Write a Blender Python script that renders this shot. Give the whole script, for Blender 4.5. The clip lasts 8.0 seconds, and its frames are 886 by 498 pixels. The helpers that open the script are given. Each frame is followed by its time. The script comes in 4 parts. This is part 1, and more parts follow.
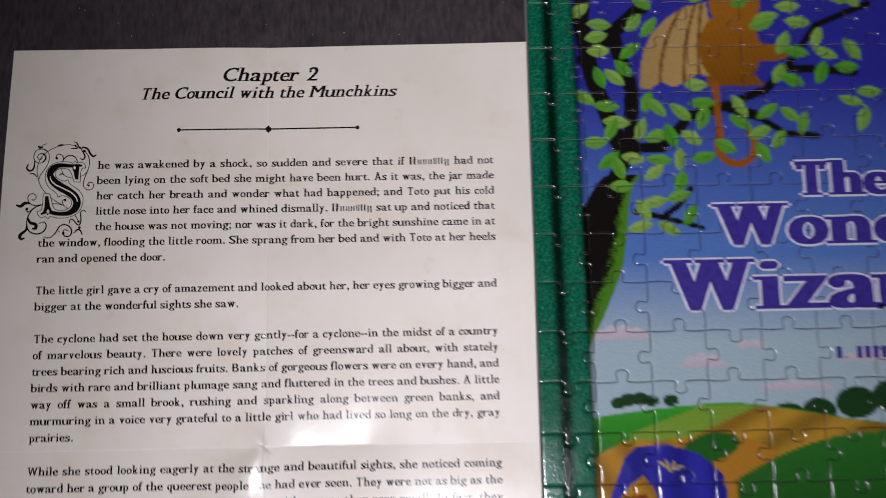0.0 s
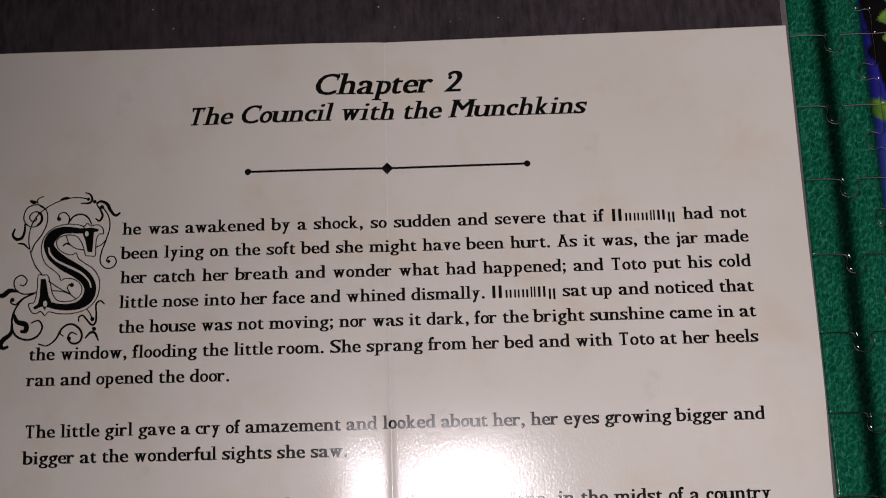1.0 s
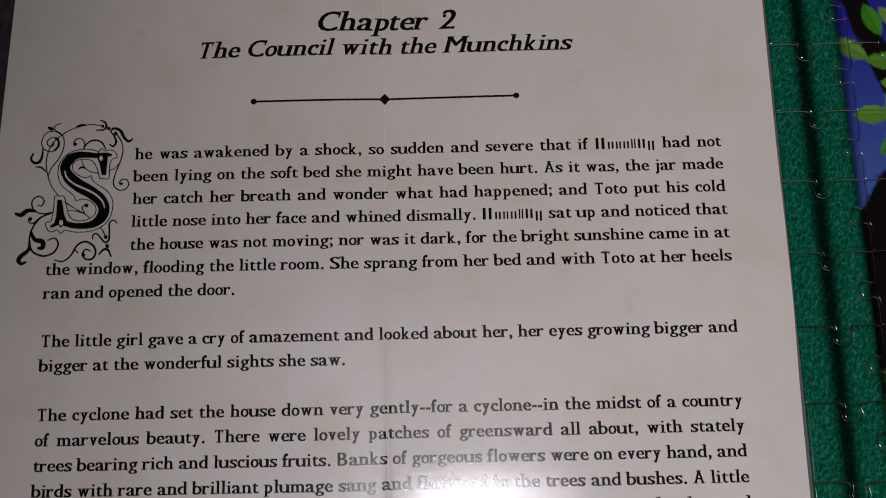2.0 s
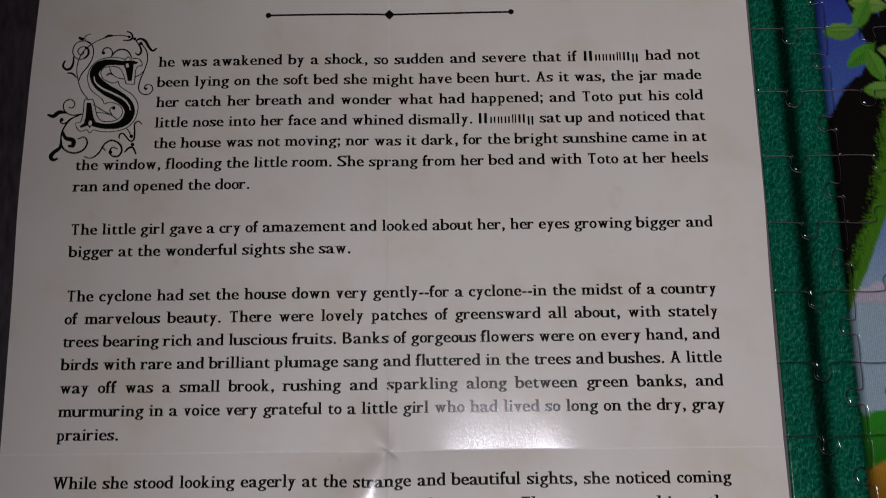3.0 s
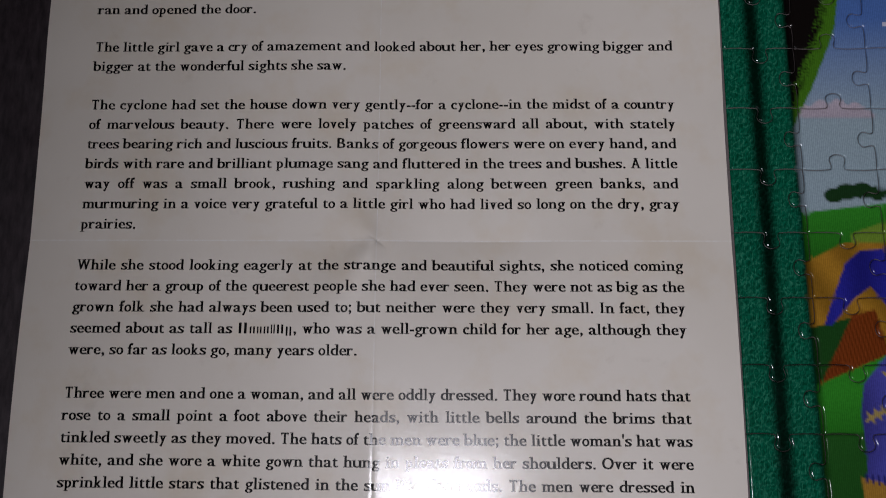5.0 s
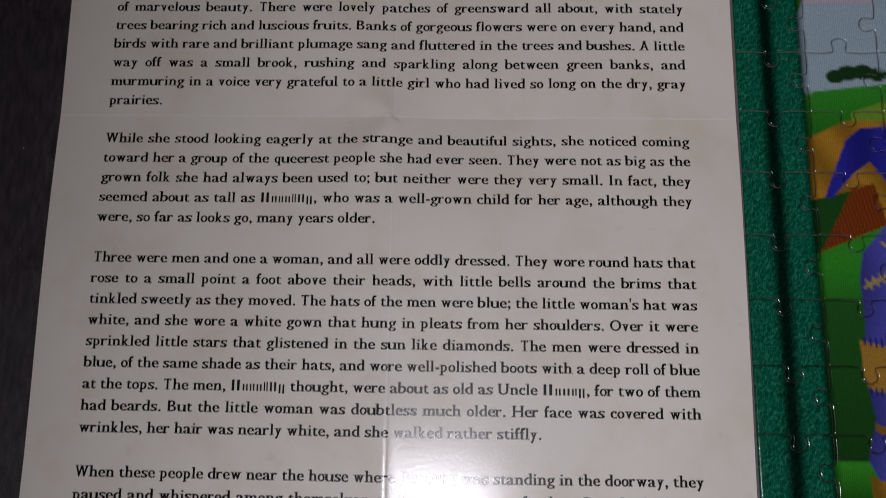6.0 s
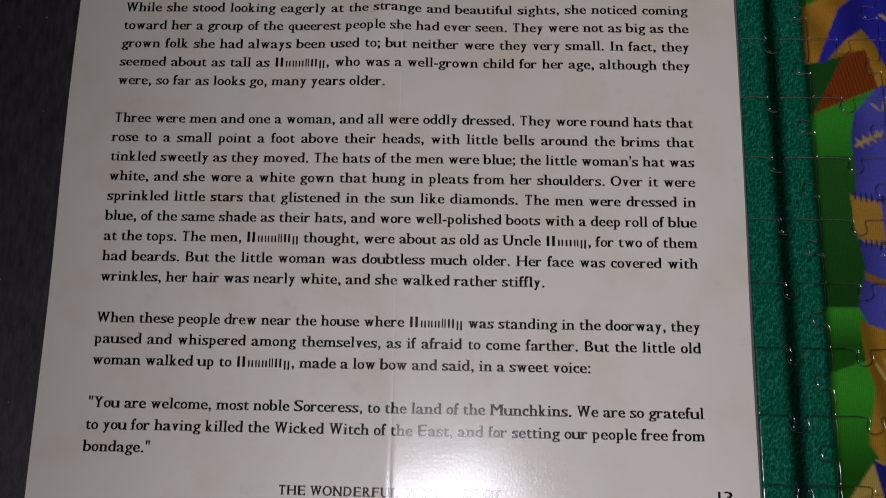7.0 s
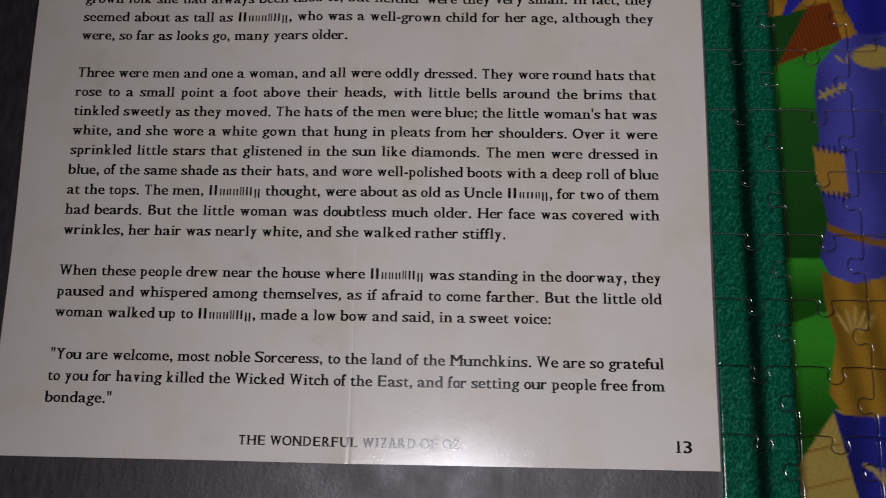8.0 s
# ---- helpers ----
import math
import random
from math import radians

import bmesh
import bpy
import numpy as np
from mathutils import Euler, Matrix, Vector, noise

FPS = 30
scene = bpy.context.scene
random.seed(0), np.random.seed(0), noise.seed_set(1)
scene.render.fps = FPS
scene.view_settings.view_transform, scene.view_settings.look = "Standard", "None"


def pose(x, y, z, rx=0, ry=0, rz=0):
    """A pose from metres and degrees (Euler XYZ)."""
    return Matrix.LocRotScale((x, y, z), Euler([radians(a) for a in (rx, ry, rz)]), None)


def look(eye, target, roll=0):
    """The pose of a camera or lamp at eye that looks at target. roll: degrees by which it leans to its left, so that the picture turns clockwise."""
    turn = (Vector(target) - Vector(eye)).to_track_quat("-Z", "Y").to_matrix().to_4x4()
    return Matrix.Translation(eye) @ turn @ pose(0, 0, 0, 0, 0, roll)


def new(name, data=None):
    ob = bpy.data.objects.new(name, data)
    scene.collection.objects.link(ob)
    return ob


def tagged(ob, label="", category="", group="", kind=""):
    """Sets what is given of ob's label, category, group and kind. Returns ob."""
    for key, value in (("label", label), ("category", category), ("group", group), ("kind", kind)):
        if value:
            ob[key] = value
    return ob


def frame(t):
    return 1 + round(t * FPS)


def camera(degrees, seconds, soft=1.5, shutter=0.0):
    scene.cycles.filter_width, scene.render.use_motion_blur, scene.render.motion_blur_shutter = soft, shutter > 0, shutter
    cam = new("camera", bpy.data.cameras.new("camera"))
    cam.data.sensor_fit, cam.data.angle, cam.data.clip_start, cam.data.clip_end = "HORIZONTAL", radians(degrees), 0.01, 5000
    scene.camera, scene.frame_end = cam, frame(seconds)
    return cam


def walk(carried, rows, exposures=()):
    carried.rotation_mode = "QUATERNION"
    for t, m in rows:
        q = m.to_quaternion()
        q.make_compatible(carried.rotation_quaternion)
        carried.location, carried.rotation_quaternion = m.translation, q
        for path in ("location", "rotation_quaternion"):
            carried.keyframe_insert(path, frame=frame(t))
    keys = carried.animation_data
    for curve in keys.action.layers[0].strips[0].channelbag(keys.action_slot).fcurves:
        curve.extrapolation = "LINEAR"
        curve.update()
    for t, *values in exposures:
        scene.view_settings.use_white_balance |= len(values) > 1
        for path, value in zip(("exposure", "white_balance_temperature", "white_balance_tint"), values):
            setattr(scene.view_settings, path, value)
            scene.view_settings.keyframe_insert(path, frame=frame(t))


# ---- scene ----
cam = camera(68.0, 8.0, soft=0.98, shutter=0.25)
PATH = [
    (0, (0.23, 0.26, 0.3456), (0.25, 0.481, -1.6414), 4.1),
    (0.2, (0.208, 0.277, 0.3016), (0.214, 0.484, -1.6884), 0.3),
    (0.3, (0.196, 0.282, 0.2816), (0.204, 0.535, -1.7024), -0.1),
    (0.5, (0.185, 0.306, 0.2536), (0.168, 0.552, -1.7314), -5.7),
    (0.7, (0.175, 0.312, 0.2336), (0.153, 0.576, -1.7484), -6.6),
    (0.8, (0.171, 0.312, 0.2276), (0.147, 0.572, -1.7554), -7.1),
    (1, (0.162, 0.3066, 0.2206), (0.139, 0.5746, -1.7604), -6.6),
    (1.5, (0.163, 0.297, 0.2236), (0.142, 0.577, -1.7574), -5.5),
    (1.7, (0.162, 0.288, 0.2256), (0.149, 0.576, -1.7534), -4.0),
    (2.8, (0.1656, 0.2451, 0.2426), (0.1476, 0.5371, -1.7364), -4.4),
    (3, (0.1634, 0.2344, 0.2436), (0.1444, 0.5344, -1.7334), -4.4),
    (3.5, (0.164, 0.212, 0.2506), (0.148, 0.521, -1.7254), -3.6),
    (4, (0.1677, 0.1921, 0.2546), (0.1467, 0.5121, -1.7194), -4.1),
    (4.2, (0.167, 0.1875, 0.2576), (0.147, 0.5035, -1.7174), -3.9),
    (5.3, (0.173, 0.1444, 0.2606), (0.134, 0.4414, -1.7164), -7.2),
    (5.5, (0.171, 0.136, 0.2646), (0.137, 0.439, -1.7124), -6.1),
    (5.7, (0.169, 0.122, 0.2626), (0.129, 0.43, -1.7124), -6.9),
    (6, (0.1669, 0.1044, 0.2616), (0.1279, 0.4044, -1.7154), -6.7),
    (6.2, (0.1659, 0.0913, 0.2616), (0.1269, 0.3863, -1.7164), -6.7),
    (6.5, (0.166, 0.074, 0.2626), (0.123, 0.375, -1.7144), -7.3),
    (7, (0.165, 0.046, 0.2636), (0.125, 0.345, -1.7134), -6.7),
    (7.3, (0.166, 0.036, 0.2636), (0.125, 0.322, -1.7154), -7.0),
    (7.5, (0.168, 0.033, 0.2646), (0.122, 0.329, -1.7124), -7.9),
    (7.8, (0.172, 0.03, 0.2616), (0.131, 0.321, -1.7164), -7.0),
    (8, (0.1822, 0.0286, 0.2606), (0.1312, 0.3186, -1.7174), -9.1),
]
walk(cam, [(t, look(eye, target, roll)) for t, eye, target, roll in PATH],
     exposures=[(0.0, 0.66, 6550, 8), (0.5, 0.4, 6850, 11), (1.0, 0.2, 6900, 12), (1.5, 0.01, 6750, 11), (3.0, -0.24, 6430, 9), (3.5, -0.34, 6430, 9),
                (4.0, -0.2, 6450, 8), (5.5, -0.33, 6480, 8), (6.5, -0.33, 6500, 8), (8.0, -0.36, 6480, 8)])


# ---- light ----
world = bpy.data.worlds.new("room_air")
scene.world = world
world.use_nodes = True
world.node_tree.nodes["Background"].inputs["Color"].default_value = (0.9, 0.95, 1.0, 1)
world.node_tree.nodes["Background"].inputs["Strength"].default_value = 0.01

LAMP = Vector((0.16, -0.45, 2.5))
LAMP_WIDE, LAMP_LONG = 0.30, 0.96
# unseen lamp; scaled cone throws an oblong pool over the table, an added falloff
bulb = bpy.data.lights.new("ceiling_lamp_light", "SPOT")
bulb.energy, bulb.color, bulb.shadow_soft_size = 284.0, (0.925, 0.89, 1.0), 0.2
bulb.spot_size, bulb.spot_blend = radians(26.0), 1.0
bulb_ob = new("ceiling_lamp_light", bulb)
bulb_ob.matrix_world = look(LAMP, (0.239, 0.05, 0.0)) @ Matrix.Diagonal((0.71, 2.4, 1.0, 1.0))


# ---- materials ----
def material(name, color, rough=0.5, spec=0.5):
    m = bpy.data.materials.new(name)
    m.use_nodes = True
    b = m.node_tree.nodes["Principled BSDF"]
    b.inputs["Base Color"].default_value = (*color, 1)
    b.inputs["Roughness"].default_value = rough
    b.inputs["Specular IOR Level"].default_value = spec
    return m, m.node_tree, b


def noise_of(tree, scale, detail=3.0, rough=0.55, coords=None, stretch=None):
    t = tree.nodes.new("ShaderNodeTexCoord")
    out = t.outputs["Object"]
    if stretch:
        mp = tree.nodes.new("ShaderNodeMapping")
        mp.inputs["Scale"].default_value = stretch
        tree.links.new(out, mp.inputs["Vector"])
        out = mp.outputs["Vector"]
    n = tree.nodes.new("ShaderNodeTexNoise")
    n.inputs["Scale"].default_value, n.inputs["Detail"].default_value, n.inputs["Roughness"].default_value = scale, detail, rough
    tree.links.new(out, n.inputs["Vector"])
    return n.outputs["Fac"]


def ramp(tree, fac, stops):
    r = tree.nodes.new("ShaderNodeValToRGB")
    while len(r.color_ramp.elements) < len(stops):
        r.color_ramp.elements.new(0.5)
    for e, (at, c) in zip(r.color_ramp.elements, stops):
        e.position, e.color = at, (*c, 1)
    tree.links.new(fac, r.inputs["Fac"])
    return r.outputs["Color"]


def span(tree, fac, a, b, lo, hi):
    r = tree.nodes.new("ShaderNodeMapRange")
    for key, value in (("From Min", a), ("From Max", b), ("To Min", lo), ("To Max", hi)):
        r.inputs[key].default_value = value
    tree.links.new(fac, r.inputs["Value"])
    return r.outputs["Result"]


def mul(tree, a, b, fac=1.0, kind="MULTIPLY"):
    n = tree.nodes.new("ShaderNodeMix")
    n.data_type, n.blend_type = "RGBA", kind
    n.inputs[0].default_value = fac
    tree.links.new(a, n.inputs[6])
    tree.links.new(b, n.inputs[7])
    return n.outputs[2]


def bump(tree, bsdf, fac, strength, distance):
    n = tree.nodes.new("ShaderNodeBump")
    n.inputs["Strength"].default_value, n.inputs["Distance"].default_value = strength, distance
    tree.links.new(fac, n.inputs["Height"])
    tree.links.new(n.outputs["Normal"], bsdf.inputs["Normal"])
    return n


# coated paper, a little yellowed and scuffed
PAPER, tr, bs = material("coated_paper", (0.76, 0.73, 0.69), 0.22, 0.25)
tone = ramp(tr, noise_of(tr, 14, 4), [(0.3, (0.75, 0.69, 0.59)), (0.7, (0.82, 0.76, 0.665))])
scuff = ramp(tr, noise_of(tr, 55, 5, 0.6), [(0.22, (0.86, 0.84, 0.82)), (0.36, (1, 1, 1))])
stain = ramp(tr, noise_of(tr, 34, 4, 0.62), [(0.3, (0.95, 0.91, 0.84)), (0.5, (1, 1, 1))])
# the paper colour turns paler in patches along both folds
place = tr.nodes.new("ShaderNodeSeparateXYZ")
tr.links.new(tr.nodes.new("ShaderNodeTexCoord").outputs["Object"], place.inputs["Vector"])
fold_pale = None
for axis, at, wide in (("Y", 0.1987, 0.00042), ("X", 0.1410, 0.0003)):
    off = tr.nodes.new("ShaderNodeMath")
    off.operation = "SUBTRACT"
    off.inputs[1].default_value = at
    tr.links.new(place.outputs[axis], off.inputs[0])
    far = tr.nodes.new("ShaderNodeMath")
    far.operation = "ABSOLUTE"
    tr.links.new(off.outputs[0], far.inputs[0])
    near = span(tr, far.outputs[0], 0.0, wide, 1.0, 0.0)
    if fold_pale is None:
        fold_pale = near
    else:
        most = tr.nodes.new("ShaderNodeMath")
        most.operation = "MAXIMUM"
        tr.links.new(fold_pale, most.inputs[0])
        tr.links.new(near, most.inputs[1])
        fold_pale = most.outputs[0]
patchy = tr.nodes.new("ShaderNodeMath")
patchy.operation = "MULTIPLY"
tr.links.new(fold_pale, patchy.inputs[0])
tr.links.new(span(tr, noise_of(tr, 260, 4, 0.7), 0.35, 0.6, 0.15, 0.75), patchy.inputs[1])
fold_tint = tr.nodes.new("ShaderNodeMix")
fold_tint.data_type = "RGBA"
fold_tint.inputs[7].default_value = (0.93, 0.91, 0.88, 1)
tr.links.new(patchy.outputs[0], fold_tint.inputs[0])
tr.links.new(mul(tr, mul(tr, tone, scuff), stain), fold_tint.inputs[6])
tr.links.new(fold_tint.outputs[2], bs.inputs["Base Color"])
bs.inputs["Roughness"].default_value, bs.inputs["Specular IOR Level"].default_value = 0.52, 0.9
bs.inputs["Coat Weight"].default_value = 0.44
tr.links.new(span(tr, noise_of(tr, 120, 5, 0.7), 0.3, 0.7, 0.11, 0.155), bs.inputs["Coat Roughness"])
fibre = bump(tr, bs, noise_of(tr, 1500, 3, 0.65, stretch=(1, 0.5, 1)), 0.2, 0.0002)
tr.links.new(fibre.outputs["Normal"], bs.inputs["Coat Normal"])

INK, tr, bs = material("black_ink", (0.005, 0.005, 0.005), 0.19, 0.38)
tr.links.new(ramp(tr, noise_of(tr, 1500, 2), [(0.35, (0.003, 0.003, 0.003)), (0.75, (0.012, 0.011, 0.011))]), bs.inputs["Base Color"])

# dark grey laminate with fine streaks
DESK, tr, bs = material("dark_laminate", (0.06, 0.055, 0.058), 0.5)
fine = ramp(tr, noise_of(tr, 420, 5, 0.7, stretch=(1, 0.25, 1)), [(0.3, (0.017, 0.013, 0.0145)), (0.72, (0.068, 0.053, 0.058))])
wide = ramp(tr, noise_of(tr, 16, 4, 0.6, stretch=(1, 0.3, 1)), [(0.3, (0.72, 0.72, 0.74)), (0.7, (1.15, 1.1, 1.1))])
tr.links.new(mul(tr, fine, wide), bs.inputs["Base Color"])
tr.links.new(span(tr, noise_of(tr, 60, 4), 0.3, 0.7, 0.36, 0.5), bs.inputs["Roughness"])
bump(tr, bs, noise_of(tr, 600, 4, 0.7), 0.25, 0.0006)

# printed and varnished card; alpha of the print marks the leather border
PRINT, tr, bs = material("varnished_print", (0.5, 0.5, 0.5), 0.3)
att = tr.nodes.new("ShaderNodeAttribute")
att.attribute_name = "print"
geo = tr.nodes.new("ShaderNodeTexCoord")
vor = tr.nodes.new("ShaderNodeTexVoronoi")
vor.feature = "DISTANCE_TO_EDGE"
vor.inputs["Scale"].default_value, vor.inputs["Randomness"].default_value = 400, 1.0
warp = tr.nodes.new("ShaderNodeTexNoise")
warp.inputs["Scale"].default_value = 420
tr.links.new(geo.outputs["Object"], warp.inputs["Vector"])
shift = tr.nodes.new("ShaderNodeVectorMath")
shift.operation = "MULTIPLY_ADD"
shift.inputs[1].default_value = (0.0028, 0.0028, 0.0)
tr.links.new(warp.outputs["Color"], shift.inputs[0])
tr.links.new(geo.outputs["Object"], shift.inputs[2])
slim = tr.nodes.new("ShaderNodeMapping")
slim.inputs["Scale"].default_value = (1.25, 0.85, 1.0)
tr.links.new(shift.outputs["Vector"], slim.inputs["Vector"])
tr.links.new(slim.outputs["Vector"], vor.inputs["Vector"])
# small pebbles inside the cells, printed with light and dark flanks
flank = []
for k in range(2):
    aside = tr.nodes.new("ShaderNodeMapping")
    aside.inputs["Location"].default_value = (0.0003 * k, -0.00034 * k, 0.0)
    tr.links.new(slim.outputs["Vector"], aside.inputs["Vector"])
    pebble = tr.nodes.new("ShaderNodeTexVoronoi")
    pebble.feature = "SMOOTH_F1"
    pebble.inputs["Scale"].default_value, pebble.inputs["Smoothness"].default_value = 760, 0.35
    tr.links.new(aside.outputs["Vector"], pebble.inputs["Vector"])
    flank.append(pebble.outputs["Distance"])
steep = tr.nodes.new("ShaderNodeMath")
steep.operation = "SUBTRACT"
tr.links.new(flank[0], steep.inputs[0])
tr.links.new(flank[1], steep.inputs[1])
crack = mul(tr, mul(tr, ramp(tr, vor.outputs["Distance"], [(0.0, (6.5, 1.6, 1.75)), (0.05, (3.0, 1.28, 1.36)), (0.14, (1.0, 1.0, 1.0)), (0.4, (0.85, 0.95, 0.93))]),
                    ramp(tr, span(tr, steep.outputs[0], -0.22, 0.22, 0.0, 1.0), [(0.0, (0.6, 0.7, 0.68)), (0.5, (1.0, 1.0, 1.0)), (1.0, (2.6, 1.4, 1.46))])),
            ramp(tr, noise_of(tr, 330, 4, 0.7), [(0.3, (0.6, 0.75, 0.73)), (0.7, (1.2, 1.14, 1.14))]))
hide = tr.nodes.new("ShaderNodeMix")
hide.data_type = "RGBA"
hide.inputs[6].default_value = (1, 1, 1, 1)
tr.links.new(span(tr, att.outputs["Alpha"], 0.8, 1.0, 0.0, 1.0), hide.inputs[0])
tr.links.new(crack, hide.inputs[7])
speck = ramp(tr, noise_of(tr, 1100, 3), [(0.3, (0.86, 0.86, 0.86)), (0.7, (1.08, 1.08, 1.08))])
tr.links.new(span(tr, noise_of(tr, 200, 3), 0.3, 0.7, 0.11, 0.17), bs.inputs["Roughness"])
wave = tr.nodes.new("ShaderNodeTexWave")
wave.inputs["Scale"].default_value, wave.inputs["Distortion"].default_value = 420, 1.5
tr.links.new(geo.outputs["Object"], wave.inputs["Vector"])
linen = ramp(tr, wave.outputs["Fac"], [(0.0, (0.88, 0.88, 0.9)), (1.0, (1.1, 1.1, 1.08))])
tr.links.new(mul(tr, mul(tr, mul(tr, att.outputs["Color"], hide.outputs[2]), speck), linen), bs.inputs["Base Color"])
grainy = bump(tr, bs, wave.outputs["Fac"], 0.07, 0.0002)
hide_bump = tr.nodes.new("ShaderNodeBump")
hide_bump.inputs["Distance"].default_value = 0.0003
dimple = tr.nodes.new("ShaderNodeMath")
dimple.operation = "MULTIPLY"
dimple.inputs[1].default_value = 0.06
tr.links.new(att.outputs["Alpha"], dimple.inputs[0])
tr.links.new(dimple.outputs[0], hide_bump.inputs["Strength"])
tr.links.new(span(tr, vor.outputs["Distance"], 0.0, 0.25, 0.0, 1.0), hide_bump.inputs["Height"])
tr.links.new(grainy.outputs["Normal"], hide_bump.inputs["Normal"])
tr.links.new(hide_bump.outputs["Normal"], bs.inputs["Normal"])

CARD, tr, bs = material("grey_cardboard", (0.3, 0.27, 0.26), 0.8)
tr.links.new(ramp(tr, noise_of(tr, 900, 3, stretch=(1, 1, 4)), [(0.3, (0.34, 0.29, 0.28)), (0.7, (0.52, 0.46, 0.45))]), bs.inputs["Base Color"])
TITLE_BLUE, tr, bs = material("title_blue_print", (0.03, 0.02, 0.26), 0.28)
tr.links.new(ramp(tr, noise_of(tr, 300, 3), [(0.3, (0.03, 0.018, 0.19)), (0.7, (0.05, 0.032, 0.27))]), bs.inputs["Base Color"])
TITLE_EDGE, tr, bs = material("title_pale_print", (0.6, 0.6, 0.68), 0.28)
tr.links.new(ramp(tr, noise_of(tr, 300, 3), [(0.3, (0.5, 0.5, 0.62)), (0.7, (0.66, 0.66, 0.74))]), bs.inputs["Base Color"])

PLASTER, tr, bs = material("painted_plaster", (0.3, 0.29, 0.27), 0.9)
tr.links.new(ramp(tr, noise_of(tr, 3, 4), [(0.3, (0.27, 0.26, 0.24)), (0.7, (0.33, 0.32, 0.30))]), bs.inputs["Base Color"])
BOARDS, tr, bs = material("brown_floor", (0.12, 0.08, 0.05), 0.6)
tr.links.new(ramp(tr, noise_of(tr, 5, 4, stretch=(1, 8, 1)), [(0.3, (0.09, 0.06, 0.035)), (0.7, (0.15, 0.1, 0.06))]), bs.inputs["Base Color"])
METAL, tr, bs = material("white_lamp_metal", (0.7, 0.7, 0.7), 0.4)


# ---- helpers for things ----
def part(name, bm, mat, parent=None, label="", smooth=False):
    me = bpy.data.meshes.new(name)
    bm.to_mesh(me)
    bm.free()
    me.materials.append(mat)
    if smooth:
        me.polygons.foreach_set("use_smooth", [True] * len(me.polygons))
    ob = new(name, me)
    ob.parent = parent
    if label:
        ob["label"] = label
    return ob


def box(x0, y0, z0, x1, y1, z1, bevel=0.0):
    bm = bmesh.new()
    bmesh.ops.create_cube(bm, size=1)
    bmesh.ops.scale(bm, vec=(x1 - x0, y1 - y0, z1 - z0), verts=bm.verts)
    bmesh.ops.translate(bm, vec=((x0 + x1) / 2, (y0 + y1) / 2, (z0 + z1) / 2), verts=bm.verts)
    if bevel:
        bmesh.ops.bevel(bm, geom=bm.edges[:], offset=bevel, segments=2, affect="EDGES")
    return bm


# ---- room ----
for name, b in (
    ("floor", (-2.2, -2.2, -0.85, 2.6, 2.6, -0.75)), ("ceiling", (-2.2, -2.2, 2.74, 2.6, 2.6, 2.84)),
    ("wall_west", (-2.3, -2.2, -0.75, -2.2, 2.6, 2.74)), ("wall_east", (2.6, -2.2, -0.75, 2.7, 2.6, 2.74)),
    ("wall_south", (-2.3, -2.3, -0.75, 2.7, -2.2, 2.74)), ("wall_north", (-2.3, 2.6, -0.75, 2.7, 2.7, 2.74)),
):
    tagged(part(name, box(*b), BOARDS if name == "floor" else PLASTER), kind="structure")

lamp_thing = tagged(new("ceiling_lamp"), "oblong white metal lamp hung under the ceiling", "ceiling lamp")
lx, ly = LAMP_WIDE / 2 + 0.02, LAMP_LONG / 2 + 0.02
part("housing", box(LAMP.x - lx, LAMP.y - ly, LAMP.z + 0.012, LAMP.x + lx, LAMP.y + ly, LAMP.z + 0.075, 0.006), METAL, lamp_thing)
part("diffuser", box(LAMP.x - LAMP_WIDE / 2, LAMP.y - LAMP_LONG / 2, LAMP.z + 0.004, LAMP.x + LAMP_WIDE / 2, LAMP.y + LAMP_LONG / 2, LAMP.z + 0.012), METAL, lamp_thing, "frosted white diffuser")
for sy in (-0.22, 0.22):
    part("rod", box(LAMP.x - 0.006, LAMP.y + sy - 0.006, LAMP.z + 0.075, LAMP.x + 0.006, LAMP.y + sy + 0.006, 2.74), METAL, lamp_thing)

table = tagged(new("table"), "dark grey laminate table under the page and puzzle", "table")
part("tabletop", box(-0.55, -0.45, -0.03, 0.95, 0.75, 0.0, 0.003), DESK, table)
for lx, ly in ((-0.5, -0.4), (0.86, -0.4), (-0.5, 0.66), (0.86, 0.66)):
    part("leg", box(lx, ly, -0.75, lx + 0.045, ly + 0.045, -0.03, 0.003), DESK, table)

# ---- page ----
PX0, PX1, PY0, PY1 = 0.0025, 0.2808, -0.0163, 0.4115
FOLD_X, FOLD_Y = 0.1410, 0.1985


def crease(dx, dy, ax, ay, thin, widen, high, reach):
    """A crumple that runs out from the crossing of the folds and widens."""
    n = math.hypot(ax, ay)
    along = np.maximum((dx * ax + dy * ay) / n, 0)
    side = (dx * ay - dy * ax) / n
    return high * np.sqrt(along / reach) * np.exp(1 - along / reach) * np.exp(-(side / (thin + widen * along)) ** 2)


